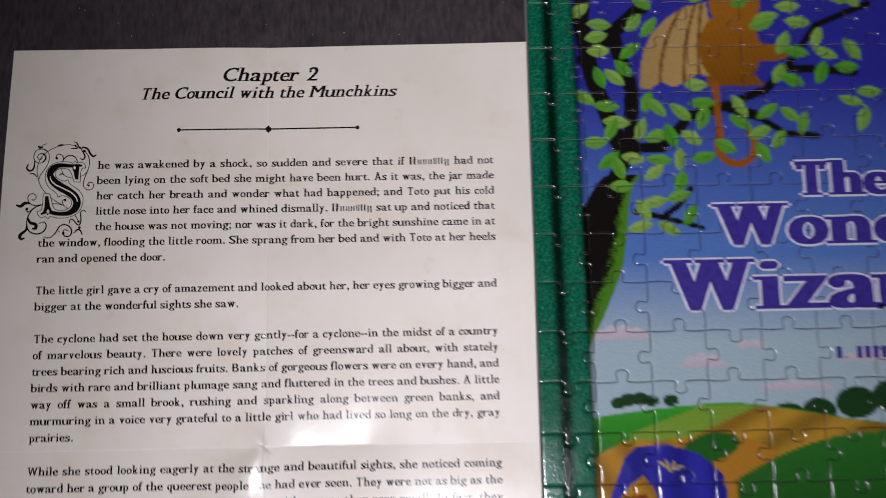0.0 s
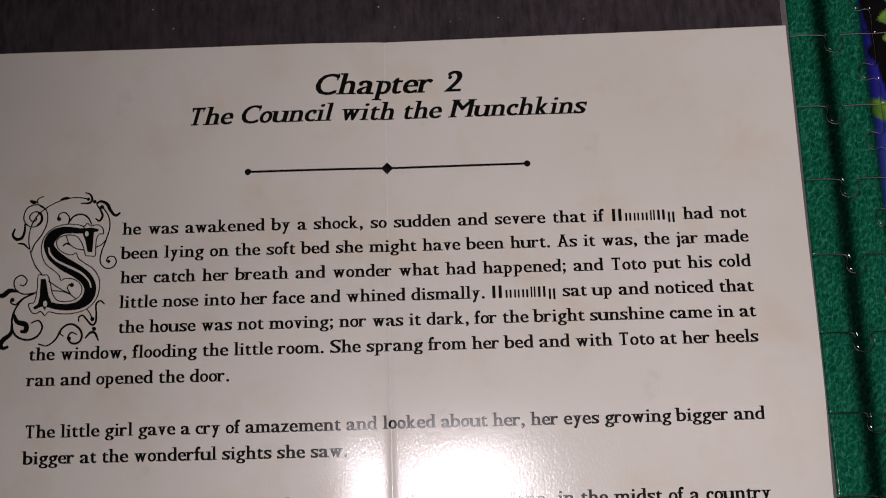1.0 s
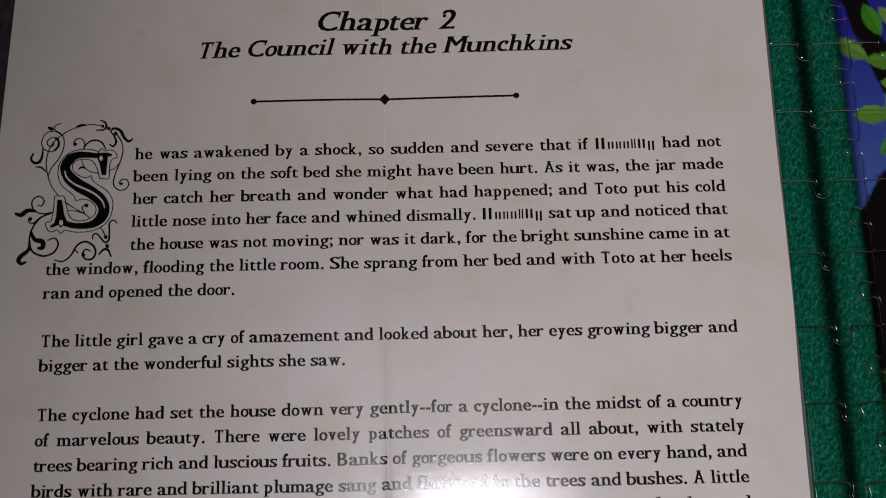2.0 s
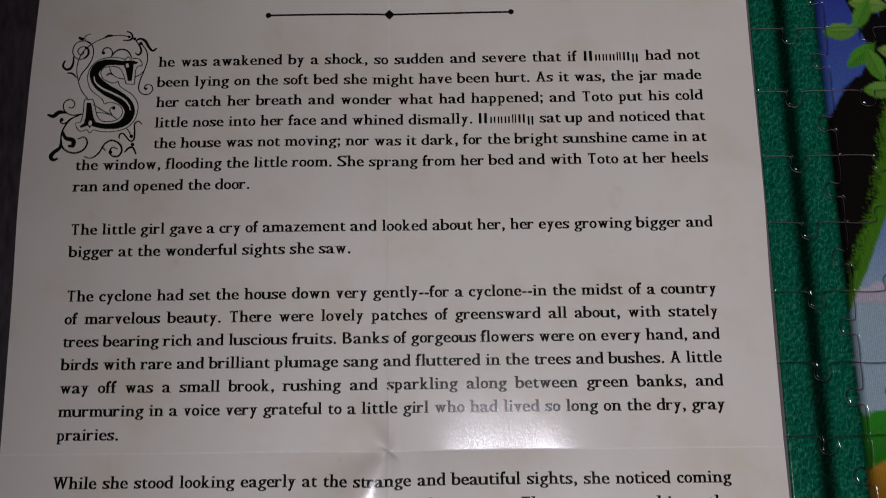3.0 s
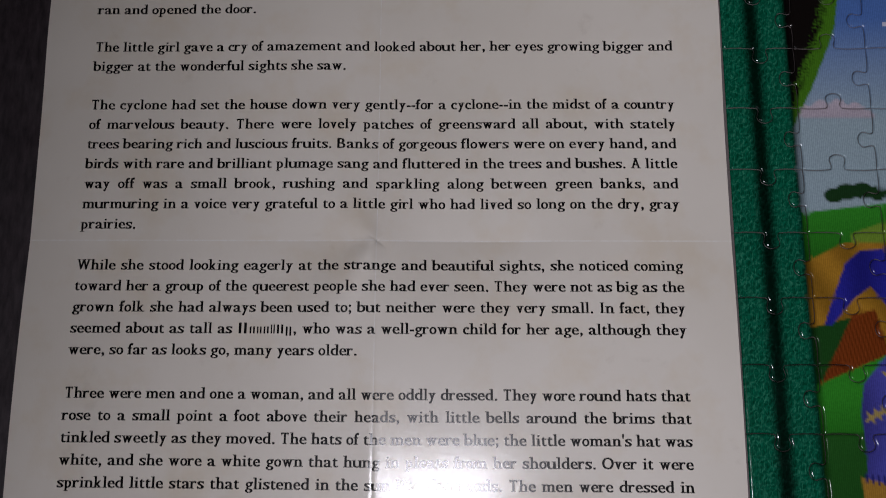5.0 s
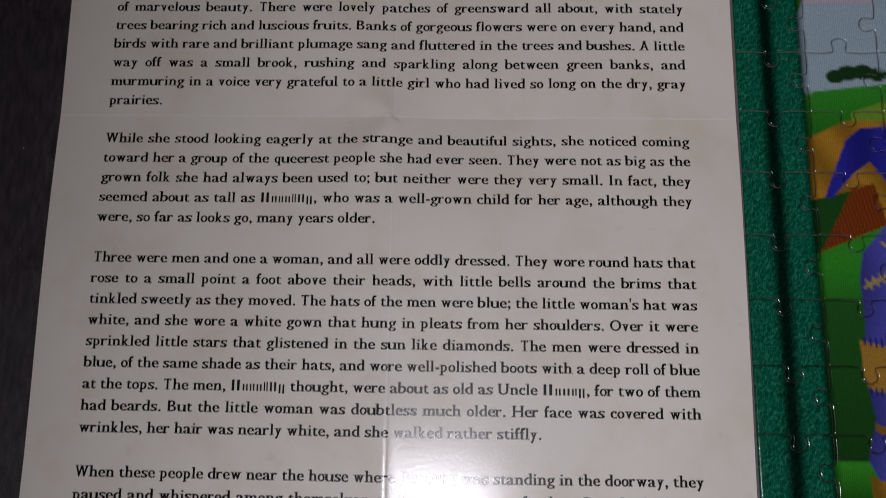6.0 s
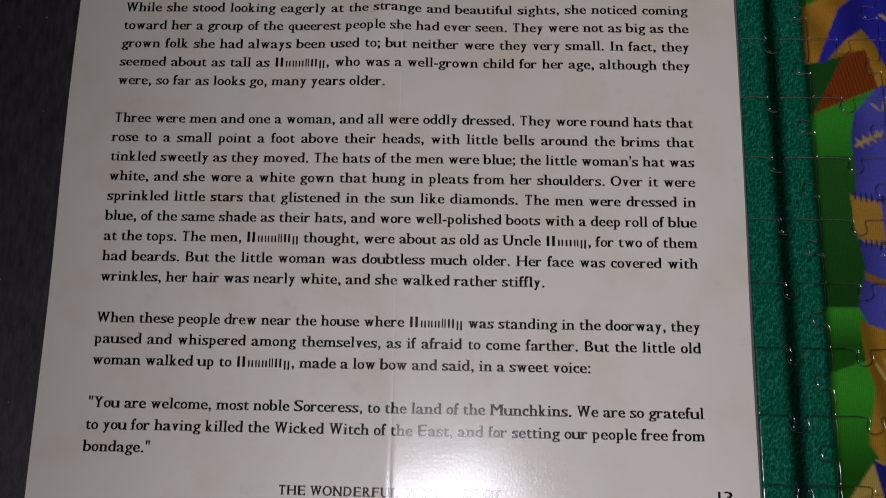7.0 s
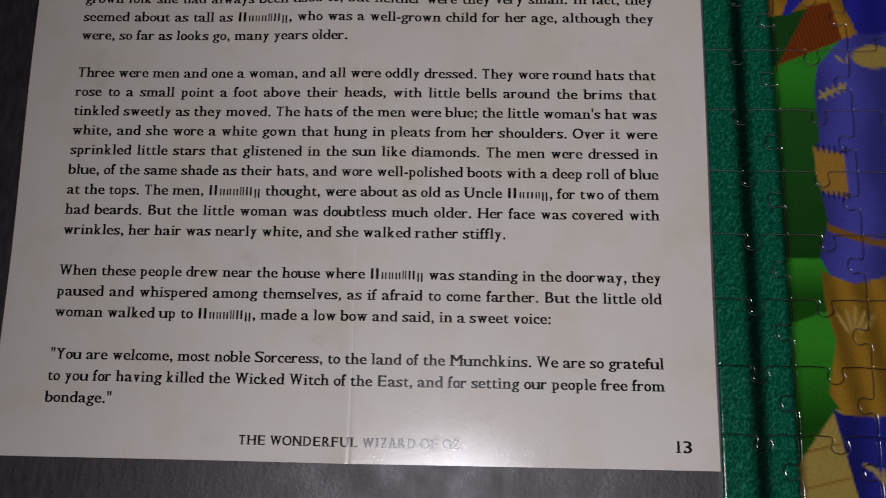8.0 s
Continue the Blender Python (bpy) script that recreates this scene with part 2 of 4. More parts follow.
def page_height(x, y):
    """Height of the folded sheet over the table."""
    d = x - FOLD_X
    up = 0.5 + 0.5 * np.tanh((y - FOLD_Y) / 0.02)
    left = 0.0022 * (1 - np.exp(np.minimum(d, 0) / 0.022)) * np.exp(np.minimum(d, 0) / 0.06) * up + 0.0019 * np.exp(np.minimum(d, 0) / 0.03) * (1 - up)
    left = np.where(d > 0, 0.0019 * np.exp(-np.maximum(d, 0) / 0.07) * (1 - up), left)
    right = 0.00025 * (1 - np.exp(-np.maximum(d, 0) / 0.03))
    e = np.abs(y - FOLD_Y)
    above = y > FOLD_Y
    deep = 0.2 + np.exp(-((d - 0.037) / 0.03) ** 4) + 0.45 * np.exp(-((d + 0.03) / 0.02) ** 2)
    across = -0.0019 * deep * np.where(above, np.clip(1 - e / 0.04, 0, 1) ** 2, np.exp(-e / 0.022)) * (1 - 0.6 * np.exp(-np.abs(d) / 0.006))
    dent = crease(d, y - FOLD_Y, -0.0185, -0.026, 0.003, 0.32, 0.0015, 0.022) + crease(d, y - FOLD_Y, -0.0075, 0.008, 0.002, 0.35, 0.0009, 0.012)
    seam = -0.00016 * np.exp(-np.abs(d) / 0.0007)
    roll = 0.00012 * np.sin(x * 71 + 1.3 * np.sin(y * 23)) + 0.0001 * np.sin(y * 57 + x * 31)
    swell = 0.0017 * (0.5 + 0.5 * np.tanh((y - 0.272) / 0.02)) * (1 - 0.65 * np.clip((y - 0.285) / 0.055, 0, 1)) - 0.0006 * up - 0.0005 * np.sin(y * 31.4) * (1 - up)
    return 0.0024 + swell + left + right + across + dent + seam + roll


def lift(co, extra):
    co = np.asarray(co, float)
    return np.column_stack([co[:, 0], co[:, 1], page_height(co[:, 0], co[:, 1]) + extra])


def graded(a, b, mid, coarse, fine, reach):
    out, v = [a], a
    while v < b - 1e-9:
        d = abs(v - mid)
        step = fine if d < reach else min(coarse, fine + (d - reach) * 0.04)
        if v < mid < v + step - 1e-9:
            step = mid - v
        v = min(b, v + step)
        out.append(v)
    return np.array(out)


page = tagged(new("printed_page"), "glossy off-white book page, creased by folding, lying on the dark table", "printed page")


def sheet_mesh():
    xs = graded(PX0, PX1, FOLD_X, 0.0024, 0.0004, 0.004)
    ys = graded(PY0, PY1, FOLD_Y, 0.0026, 0.0004, 0.004)
    gx, gy = np.meshgrid(xs, ys)
    # the left edge is not cut quite straight
    edge = np.interp(gy, (-0.016, 0.06, 0.2, 0.30, 0.34, 0.412), (0.0005, 0.0012, 0.0013, 0.0012, 0.0014, 0.0036))
    gx = gx + (edge - PX0) * np.clip((0.02 - gx) / (0.02 - PX0), 0, 1)
    # nor is the top edge
    head = np.interp(gx, (0.0, 0.13, 0.145, 0.281), (-0.0012, -0.0018, -0.0017, -0.0006))
    gy = gy + head * np.clip((gy - 0.39) / (PY1 - 0.39), 0, 1)
    top = lift(np.column_stack([gx.ravel(), gy.ravel()]), 0.0)
    low = top - np.array([0, 0, 0.00022])
    nx, ny, n = len(xs), len(ys), len(top)
    i = (np.arange(ny - 1)[:, None] * nx + np.arange(nx - 1)[None, :]).ravel()
    faces = np.column_stack([i, i + 1, i + nx + 1, i + nx]).tolist()
    faces += (np.column_stack([i, i + nx, i + nx + 1, i + 1]) + n).tolist()
    ring = list(range(nx)) + [r * nx + nx - 1 for r in range(1, ny)] + [(ny - 1) * nx + c for c in range(nx - 2, -1, -1)] + [r * nx for r in range(ny - 2, 0, -1)]
    # the cut edge has corners of its own, so that the shading stops there
    m = len(ring)
    faces += [[2 * n + k - 1 if k else 2 * n + m - 1, 2 * n + m + (k - 1 if k else m - 1), 2 * n + m + k, 2 * n + k] for k in range(m)]
    me = bpy.data.meshes.new("sheet")
    me.from_pydata(np.vstack([top, low, top[ring], low[ring]]).tolist(), [], faces)
    me.polygons.foreach_set("use_smooth", [k < len(i) for k in range(len(faces))])
    me.materials.append(PAPER)
    ob = new("sheet", me)
    ob.parent = page
    return ob


sheet_mesh()

# ---- lettering: the built-in font, set to bookish widths, with slab serifs ----
WIDTHS = dict(zip("abcdefghijklmnopqrstuvwxyz", (556, 556, 444, 574, 500, 333, 537, 611, 315, 296, 593, 315, 889, 611, 500, 574, 556, 444, 463, 389, 611, 537, 778, 537, 537, 481)))
WIDTHS.update(zip("ABCDEFGHIJKLMNOPQRSTUVWXYZ", (722, 722, 722, 778, 722, 667, 778, 833, 407, 556, 778, 667, 944, 815, 778, 667, 778, 722, 630, 667, 815, 722, 981, 704, 704, 611)))
WIDTHS.update({" ": 278, ".": 278, ",": 278, ";": 278, ":": 278, "-": 333, "'": 204, '"': 389, "1": 556, "2": 556, "3": 556})
FOOT = set("fhiklmnrAFHIKMNPRTXYpqxkW1") - set("W")
HEAD_LEFT = set("bdhijklmnpru")
HEAD_BOTH = set("vwxyABDEFHIKLMNPRUVWXYZ")
GLYPHS = {}


def slices(tris, y):
    """Inside spans of a triangulated glyph along the height y."""
    spans = []
    for t in tris:
        xs = []
        for a, b in ((t[0], t[1]), (t[1], t[2]), (t[2], t[0])):
            if (a[1] - y) * (b[1] - y) < 0:
                f = (y - a[1]) / (b[1] - a[1])
                xs.append(a[0] + f * (b[0] - a[0]))
        if len(xs) == 2:
            spans.append((min(xs), max(xs)))
    spans.sort()
    out = []
    for s in spans:
        if out and s[0] <= out[-1][1] + 0.004:
            out[-1][1] = max(out[-1][1], s[1])
        else:
            out.append(list(s))
    return out


def raw_glyph(ch):
    cu = bpy.data.curves.new("glyph", "FONT")
    cu.body, cu.size, cu.resolution_u = ch, 1.0, 3
    cu.offset = -0.004 if ch.isalnum() else 0.012  # hairlines thinner than the stems, full points
    ob = new("glyph", cu)
    bpy.context.view_layer.update()
    me = ob.evaluated_get(bpy.context.evaluated_depsgraph_get()).to_mesh()
    me.calc_loop_triangles()
    co = np.array([v.co[:2] for v in me.vertices])
    tri = np.array([t.vertices[:] for t in me.loop_triangles])
    ob.to_mesh_clear()
    bpy.data.objects.remove(ob)
    bpy.data.curves.remove(cu)
    return co, tri


RAW = {c: raw_glyph(c) for c in WIDTHS if c != " "}
UNIT_X = RAW["x"][0][:, 1].max()
UNIT_CAP = RAW["H"][0][:, 1].max()


def flat(co, layer):
    """Overlapping pieces of a letter lie a few microns over each other."""
    return np.column_stack([co, np.full(len(co), layer * 4e-6)])


def glyph(ch):
    """Vertices and triangles of a letter for an em of 1: x from 0 to its advance."""
    if ch in GLYPHS:
        return GLYPHS[ch]
    co, tri = RAW[ch]
    co = co.copy()
    adv = WIDTHS[ch] / 1000
    # heights: small letters to 0.466, tall ones to 0.73
    y = co[:, 1]
    if ch.islower():
        co[:, 1] = np.where(y <= UNIT_X, y * 0.466 / UNIT_X, 0.466 + (y - UNIT_X) * (0.737 - 0.466) / (RAW["l"][0][:, 1].max() - UNIT_X))
        co[:, 1] = np.where(y < -0.05, y * 0.205 / -RAW["p"][0][:, 1].min(), co[:, 1])
    else:
        co[:, 1] = y * 0.722 / UNIT_CAP
    x0, x1 = co[:, 0].min(), co[:, 0].max()
    bare = ch in "ilI1.,;:'-\"j"
    pad = 0.04 if not (ch in FOOT or ch in HEAD_BOTH) else (0.105 if adv > 0.5 else 0.05 if ch != "f" else 0.02)
    if bare:
        co[:, 0] = co[:, 0] - (x0 + x1) / 2 + adv / 2
        if ch in ".,;:":
            co[:, 0] = (co[:, 0] - adv / 2) * 1.15 + adv / 2
    else:
        tail = {"d": 0.05, "u": 0.03, "a": 0.015}.get(ch, 0.0)
        co[:, 0] = (co[:, 0] - x0) / (x1 - x0) * (adv - 2 * pad - tail) + pad
    tris = [[co[k] for k in t] for t in tri]
    verts, faces = [flat(co, 0)], [tri]
    count = len(co)
    # upright strokes are heavier than level ones
    for dx in ((-0.031, 0.031) if ch not in ".,;:-'\"" else (0.01,)):
        verts.append(flat(co + np.array([dx, 0]), len(verts)))
        faces.append(tri + count)
        count += len(co)

    def slab(a, b, y0, y1):
        nonlocal count
        verts.append(flat(np.array([[a, y0], [b, y0], [b, y1], [a, y1]]), len(verts)))
        faces.append(np.array([[0, 1, 2], [0, 2, 3]]) + count)
        count += 4

    lo, hi = co[:, 1].min(), co[:, 1].max()
    th = 0.048
    if ch in FOOT:
        for a, b in slices(tris, lo + 0.03):
            if b - a < 0.2:
                slab(a - 0.11, b + 0.11, lo, lo + th)
    if ch in "adu":
        for a, b in slices(tris, lo + 0.03)[-1:]:
            slab((a + b) / 2, b + 0.075, lo, lo + th)
    top = 0.466 if ch in "ijmnpruvwxy" else hi
    if ch in HEAD_LEFT:
        found = slices(tris, top - 0.03)
        for a, b in (found if ch == "u" else (found[-1:] if ch == "d" else found[:1])):
            slab(a - 0.12, (a + b) / 2, top - th, top)
    if ch in HEAD_BOTH:
        for a, b in slices(tris, top - 0.03):
            if b - a < 0.24:
                slab(a - 0.1, b + 0.1, top - th, top)
    if ch in "EFLTZ":
        bars = [(lo, -1)] if ch == "L" else [(hi, 1), (lo, -1)] if ch in "EZ" else [(hi, 1)]
        for y0, s in bars:
            x = co[:, 0].max()
            slab(x - 0.05, x, min(y0, y0 - s * 0.17), max(y0, y0 - s * 0.17))
            if ch == "T":
                x = co[:, 0].min()
                slab(x, x + 0.05, y0 - 0.17, y0)
    # round ends of the hooked letters
    left, right = co[:, 0].min(), co[:, 0].max()
    ends = {"c": (right - 0.05, 0.36), "r": (right - 0.045, 0.40), "f": (right - 0.04, 0.655), "a": (left + 0.06, 0.35), "y": (left + 0.03, -0.15), "j": (left + 0.02, -0.15),
            "g": (right - 0.02, 0.42), "2": (left + 0.07, 0.5), "3": (left + 0.07, 0.12)}
    if ch in ends:
        ex, ey = ends[ch]
        ring = np.linspace(0, 2 * np.pi, 9)[:-1]
        verts.append(flat(np.column_stack([ex + 0.066 * np.cos(ring), ey + 0.066 * np.sin(ring)]), len(verts)))
        faces.append(np.array([[0, k, k + 1] for k in range(1, 7)]) + count)
        count += 8
    if ch in "sS":
        for x, y0, y1 in ((right - 0.03, hi - 0.17, hi), (left - 0.02, lo, lo + 0.17)):
            slab(x, x + 0.05, y0, y1)
    if ch in "CG":
        slab(right - 0.05, right, hi - 0.24, hi)
    GLYPHS[ch] = (np.vstack(verts), np.vstack(faces), adv)
    return GLYPHS[ch]


def width_of(word, em):
    return sum(WIDTHS[c] for c in word) / 1000 * em


def flat_mesh(name, verts, faces, mat, parent, label="", raise_by=0.00006, on_page=True):
    verts = np.asarray(verts, float)
    co = lift(verts[:, :2], raise_by) if on_page else np.column_stack([verts[:, :2], np.full(len(verts), raise_by)])
    if verts.shape[1] > 2:
        co[:, 2] += verts[:, 2]
    me = bpy.data.meshes.new(name)
    me.from_pydata(co.tolist(), [], faces)
    me.materials.append(mat)
    ob = new(name, me)
    ob.parent = parent
    if label:
        ob["label"] = label
    return ob


def set_words(placed, em, slant=0.0, widen=1.0):
    """Meshes of words at (x, y); a pair of bars (width, foot, head) and an ending is set as plain upright bars."""
    verts, faces, count = [], [], 0
    for word, x, y in placed:
        if isinstance(word, tuple):
            for wide, low, high in word[0]:
                for a, b in ((0.12, 0.35), (0.58, 0.81)):
                    xa, xb = x + wide * a * em * widen, x + wide * b * em * widen
                    verts.append(flat(np.array([[xa, y + low * em], [xb, y + low * em], [xb, y + high * em], [xa, y + high * em]]), 0))
                    faces.append([count, count + 1, count + 2, count + 3])
                    count += 4
                x += wide * em * widen
            word = word[1]
        for ch in word:
            co, tri, adv = glyph(ch)
            v = co * np.array([em * widen, em, 1.0])
            v[:, 0] += x + slant * v[:, 1]
            v[:, 1] += y
            verts.append(v)
            faces += (tri + count).tolist()
            count += len(v)
            x += adv * em * widen
            if slant and ch == "p":
                x -= 0.1 * em * widen
    return np.vstack(verts), faces


EM, LEAD = 0.00583, 0.0083
BASE = 0.3445
LEFT, RIGHT = 0.0214, 0.2613


def line(k, words, x0=None, x1=RIGHT, full=True):
    """One line of the text, spread to the margins when full."""
    x0 = x0 or LEFT + max(0, 0.0008 - 0.00006 * k)
    widths = [sum(b[0] for b in w[0]) * EM + width_of(w[1], EM) if isinstance(w, tuple) else width_of(w, EM) for w in words]
    least = 0.278 * EM
    narrow = min(1.0, (x1 - x0 - least * (len(words) - 1)) / sum(widths)) if full else 1.0
    widths = [w * narrow for w in widths]
    gap = (x1 - x0 - sum(widths)) / (len(words) - 1) if full else least
    placed, x = [], x0
    for w, wd in zip(words, widths):
        placed.append((w, x, BASE - k * LEAD - 0.0006 * min(1.0, max(0.0, (10 - k) / 5)) * (x - LEFT) / (RIGHT - LEFT) - 0.0003 * max(0.0, 1 - k / 5)))
        x += wd + gap
    v, f = set_words(placed, EM, 0.0, narrow)
    flat_mesh("text_line", v, f, INK, page)


def text(k, s, **kw):
    out = []
    for w in s.split(" "):
        if w.startswith("~"):
            out.append((NAMES[w[1]], w[2:]))
        else:
            out.append(w)
    line(k, out, **kw)


NAMES = {"d": [(0.778, 0, 0.72), (0.5, 0, 0.46), (0.444, 0, 0.46), (0.5, 0, 0.46), (0.389, 0, 0.6), (0.611, 0, 0.6), (0.537, -0.15, 0.46)],
         "h": [(0.833, 0, 0.72), (0.5, 0, 0.46), (0.611, 0, 0.46), (0.444, 0, 0.46), (0.537, -0.15, 0.46)]}
FIRST = 0.0512
text(0, "he was awakened by a shock, so sudden and severe that if ~d had not", x0=FIRST)
text(1, "been lying on the soft bed she might have been hurt. As it was, the jar made", x0=FIRST)
text(2, "her catch her breath and wonder what had happened; and Toto put his cold", x0=FIRST)
text(3, "little nose into her face and whined dismally. ~d sat up and noticed that", x0=FIRST)
text(4, "the house was not moving; nor was it dark, for the bright sunshine came in at", x0=FIRST)
text(5, "the window, flooding the little room. She sprang from her bed and with Toto at her heels")
text(6, "ran and opened the door.", full=False)
text(8, "The little girl gave a cry of amazement and looked about her, her eyes growing bigger and")
text(9, "bigger at the wonderful sights she saw.", full=False)
text(11, "The cyclone had set the house down very gently--for a cyclone--in the midst of a country")
text(12, "of marvelous beauty. There were lovely patches of greensward all about, with stately")
text(13, "trees bearing rich and luscious fruits. Banks of gorgeous flowers were on every hand, and")
text(14, "birds with rare and brilliant plumage sang and fluttered in the trees and bushes. A little")
text(15, "way off was a small brook, rushing and sparkling along between green banks, and")
text(16, "murmuring in a voice very grateful to a little girl who had lived so long on the dry, gray")
text(17, "prairies.", full=False)
text(19, "While she stood looking eagerly at the strange and beautiful sights, she noticed coming")
text(20, "toward her a group of the queerest people she had ever seen. They were not as big as the")
text(21, "grown folk she had always been used to; but neither were they very small. In fact, they")
text(22, "seemed about as tall as ~d, who was a well-grown child for her age, although they")
text(23, "were, so far as looks go, many years older.", full=False)
text(25, "Three were men and one a woman, and all were oddly dressed. They wore round hats that")
text(26, "rose to a small point a foot above their heads, with little bells around the brims that")
text(27, "tinkled sweetly as they moved. The hats of the men were blue; the little woman's hat was")
text(28, "white, and she wore a white gown that hung in pleats from her shoulders. Over it were")
text(29, "sprinkled little stars that glistened in the sun like diamonds. The men were dressed in")
text(30, "blue, of the same shade as their hats, and wore well-polished boots with a deep roll of blue")
text(31, "at the tops. The men, ~d thought, were about as old as Uncle ~h, for two of them")
text(32, "had beards. But the little woman was doubtless much older. Her face was covered with")
text(33, "wrinkles, her hair was nearly white, and she walked rather stiffly.", full=False)
text(35, "When these people drew near the house where ~d was standing in the doorway, they")
text(36, "paused and whispered among themselves, as if afraid to come farther. But the little old")
text(37, "woman walked up to ~d, made a low bow and said, in a sweet voice:", full=False)
text(39, "\"You are welcome, most noble Sorceress, to the land of the Munchkins. We are so grateful")
text(40, "to you for having killed the Wicked Witch of the East, and for setting our people free from")
text(41, "bondage.\"", full=False)


def centred(name, s, x0, x1, y, em, slant=0.0):
    """A heading stretched between two ends."""
    total = width_of(s, em)
    v, f = set_words([(w, x, y) for w, x in spread(s, x0, em * (x1 - x0) / total)], em, slant, (x1 - x0) / total)
    flat_mesh(name, v, f, INK, page)


def spread(s, x0, em):
    out, x = [], x0
    for w in s.split(" "):
        out.append((w, x))
        x += width_of(w + " ", em)
    return out


centred("heading", "Chapter 2", 0.1160, 0.1672, 0.3909, 0.0104, 0.27)
centred("heading", "The Council with the Munchkins", 0.0719, 0.2096, 0.3816, 0.0088, 0.27)
centred("footer", "THE WONDERFUL WIZARD OF OZ", 0.0983, 0.1834, -0.0102, 0.0049)
centred("page_number", "13", 0.2638, 0.2706, -0.0100, 0.0060)


# ---- drawn ornaments ----
def smooth_path(pts, steps=7):
    p = np.array(pts, float)
    p = np.vstack([2 * p[0] - p[1], p, 2 * p[-1] - p[-2]])
    out = []
    for k in range(1, len(p) - 2):
        for s in np.linspace(0, 1, steps, endpoint=False):
            a, b, c, d = p[k - 1], p[k], p[k + 1], p[k + 2]
            out.append(0.5 * (2 * b + (c - a) * s + (2 * a - 5 * b + 4 * c - d) * s * s + (3 * b - a - 3 * c + d) * s ** 3))
    out.append(p[-2])
    return np.array(out)


def ribbon(path, widths):
    t = np.gradient(path, axis=0)
    t /= np.linalg.norm(t, axis=1)[:, None] + 1e-12
    n = np.column_stack([-t[:, 1], t[:, 0]])
    w = np.asarray(widths)[:, None] / 2
    m = len(path)
    return np.vstack([path + n * w, path - n * w]), [[k, k + 1, m + k + 1, m + k] for k in range(m - 1)]


def swash_to_page(p):
    """From the initial's own drawing units to the page."""
    p = np.asarray(p, float)
    return np.column_stack([0.0072 + p[:, 0] * 6.47e-5 + p[:, 1] * 0.407e-5, 0.3608 - p[:, 1] * 6.486e-5 - p[:, 0] * 0.143e-5])


def swash(pts, w=7, swell=0.0, mat=INK, up=0.00006, name="flourish"):
    path = smooth_path(pts)
    s = np.linspace(0, 1, len(path))
    wid = w * (0.75 + swell * np.sin(np.pi * s) + 0.25 * (swell == 0))
    v, f = ribbon(path, wid)
    return flat_mesh(name, swash_to_page(v), f, mat, page, raise_by=up)


def blot(x, y, r):
    a = np.linspace(0, 2 * np.pi, 14, endpoint=False)
    v = np.column_stack([x + r * np.cos(a), y + r * np.sin(a)])
    flat_mesh("flourish", swash_to_page(v), [list(range(14))], INK, page)


def filled(pts, up=0.00009, name="initial_letter", mat=INK):
    flat_mesh(name, swash_to_page(pts), [list(range(len(pts)))], mat, page, raise_by=up)


body = np.array([(500, 212, 20), (450, 218, 28), (395, 214, 34), (345, 217, 40), (300, 243, 54), (277, 290, 54), (302, 345, 68), (355, 390, 72), (420, 428, 70),
                 (472, 470, 68), (493, 520, 62), (478, 570, 56), (435, 605, 42), (380, 616, 34), (325, 614, 32), (275, 602, 30), (245, 598, 20)], float)
sm = smooth_path(body)
v, f = ribbon(sm[:, :2], sm[:, 2])
flat_mesh("initial_letter", swash_to_page(v), f, INK, page, "black ornate initial letter with a pale inline")
filled([(462, 196), (480, 214), (494, 201), (520, 203), (543, 212), (536, 223), (516, 226), (505, 331), (481, 331), (470, 270), (458, 238)])
filled([(235, 470), (261, 470), (275, 556), (292, 592), (268, 608), (256, 630), (243, 612), (202, 628), (196, 614), (220, 600), (230, 560)])
for cx, cy, rx, ry in ((479, 234, 10, 14), (259, 598, 11, 16)):
    a = np.linspace(0, 2 * np.pi, 14, endpoint=False)
    filled(np.column_stack([cx + rx * np.cos(a), cy + ry * np.sin(a)]), 0.00016, "inline", PAPER)
swash([(277, 305), (286, 340), (325, 378), (395, 412), (450, 442), (486, 480), (498, 516)], 9, 0.55, PAPER, 0.00013, "inline")
# the thin line that runs round the whole letter
swash([(470, 350), (495, 351), (520, 350), (524, 305), (529, 262), (545, 236), (566, 234), (562, 205), (537, 187), (500, 192), (482, 178), (465, 194), (430, 185), (370, 183), (310, 199),
       (265, 235), (241, 285), (240, 340), (262, 392), (308, 430), (330, 452), (341, 477), (362, 468), (400, 470), (437, 492), (450, 525), (436, 560), (400, 582), (352, 588), (316, 577),
       (296, 545), (286, 500), (272, 452), (247, 450), (222, 452), (216, 520), (209, 562), (198, 592), (172, 598), (177, 625), (192, 645), (212, 647), (236, 638), (256, 658), (276, 640),
       (330, 650), (400, 648), (470, 627), (520, 580), (541, 520), (539, 468), (510, 420), (460, 385), (432, 362), (421, 335), (400, 344), (370, 340), (332, 317), (318, 285), (326, 259),
       (352, 244), (395, 240), (430, 251), (454, 290), (470, 350)], 5.2)
# flourishes round it
swash([(242, 448), (203, 395), (181, 330), (172, 260), (185, 195), (215, 140), (260, 100), (310, 70), (370, 48), (430, 40), (490, 48)], 6)
swash([(342, 52), (368, 44), (392, 42)], 12, 0.6)
swash([(185, 330), (202, 288), (240, 238), (268, 180), (271, 122), (246, 86), (205, 78), (165, 96), (147, 140), (156, 176), (186, 195), (222, 188), (245, 160), (240, 126), (214, 114), (186, 126),
       (178, 150), (194, 167), (212, 158), (212, 140)], 6.5)
swash([(220, 118), (240, 135), (238, 165), (215, 188)], 9, 0.5)
swash([(153, 178), (150, 220), (135, 253), (108, 260), (88, 238), (101, 204)], 11, 0.7)
swash([(113, 283), (145, 286), (172, 312)], 9, 0.5)
swash([(181, 54), (200, 64), (216, 62)], 13, 0.8)
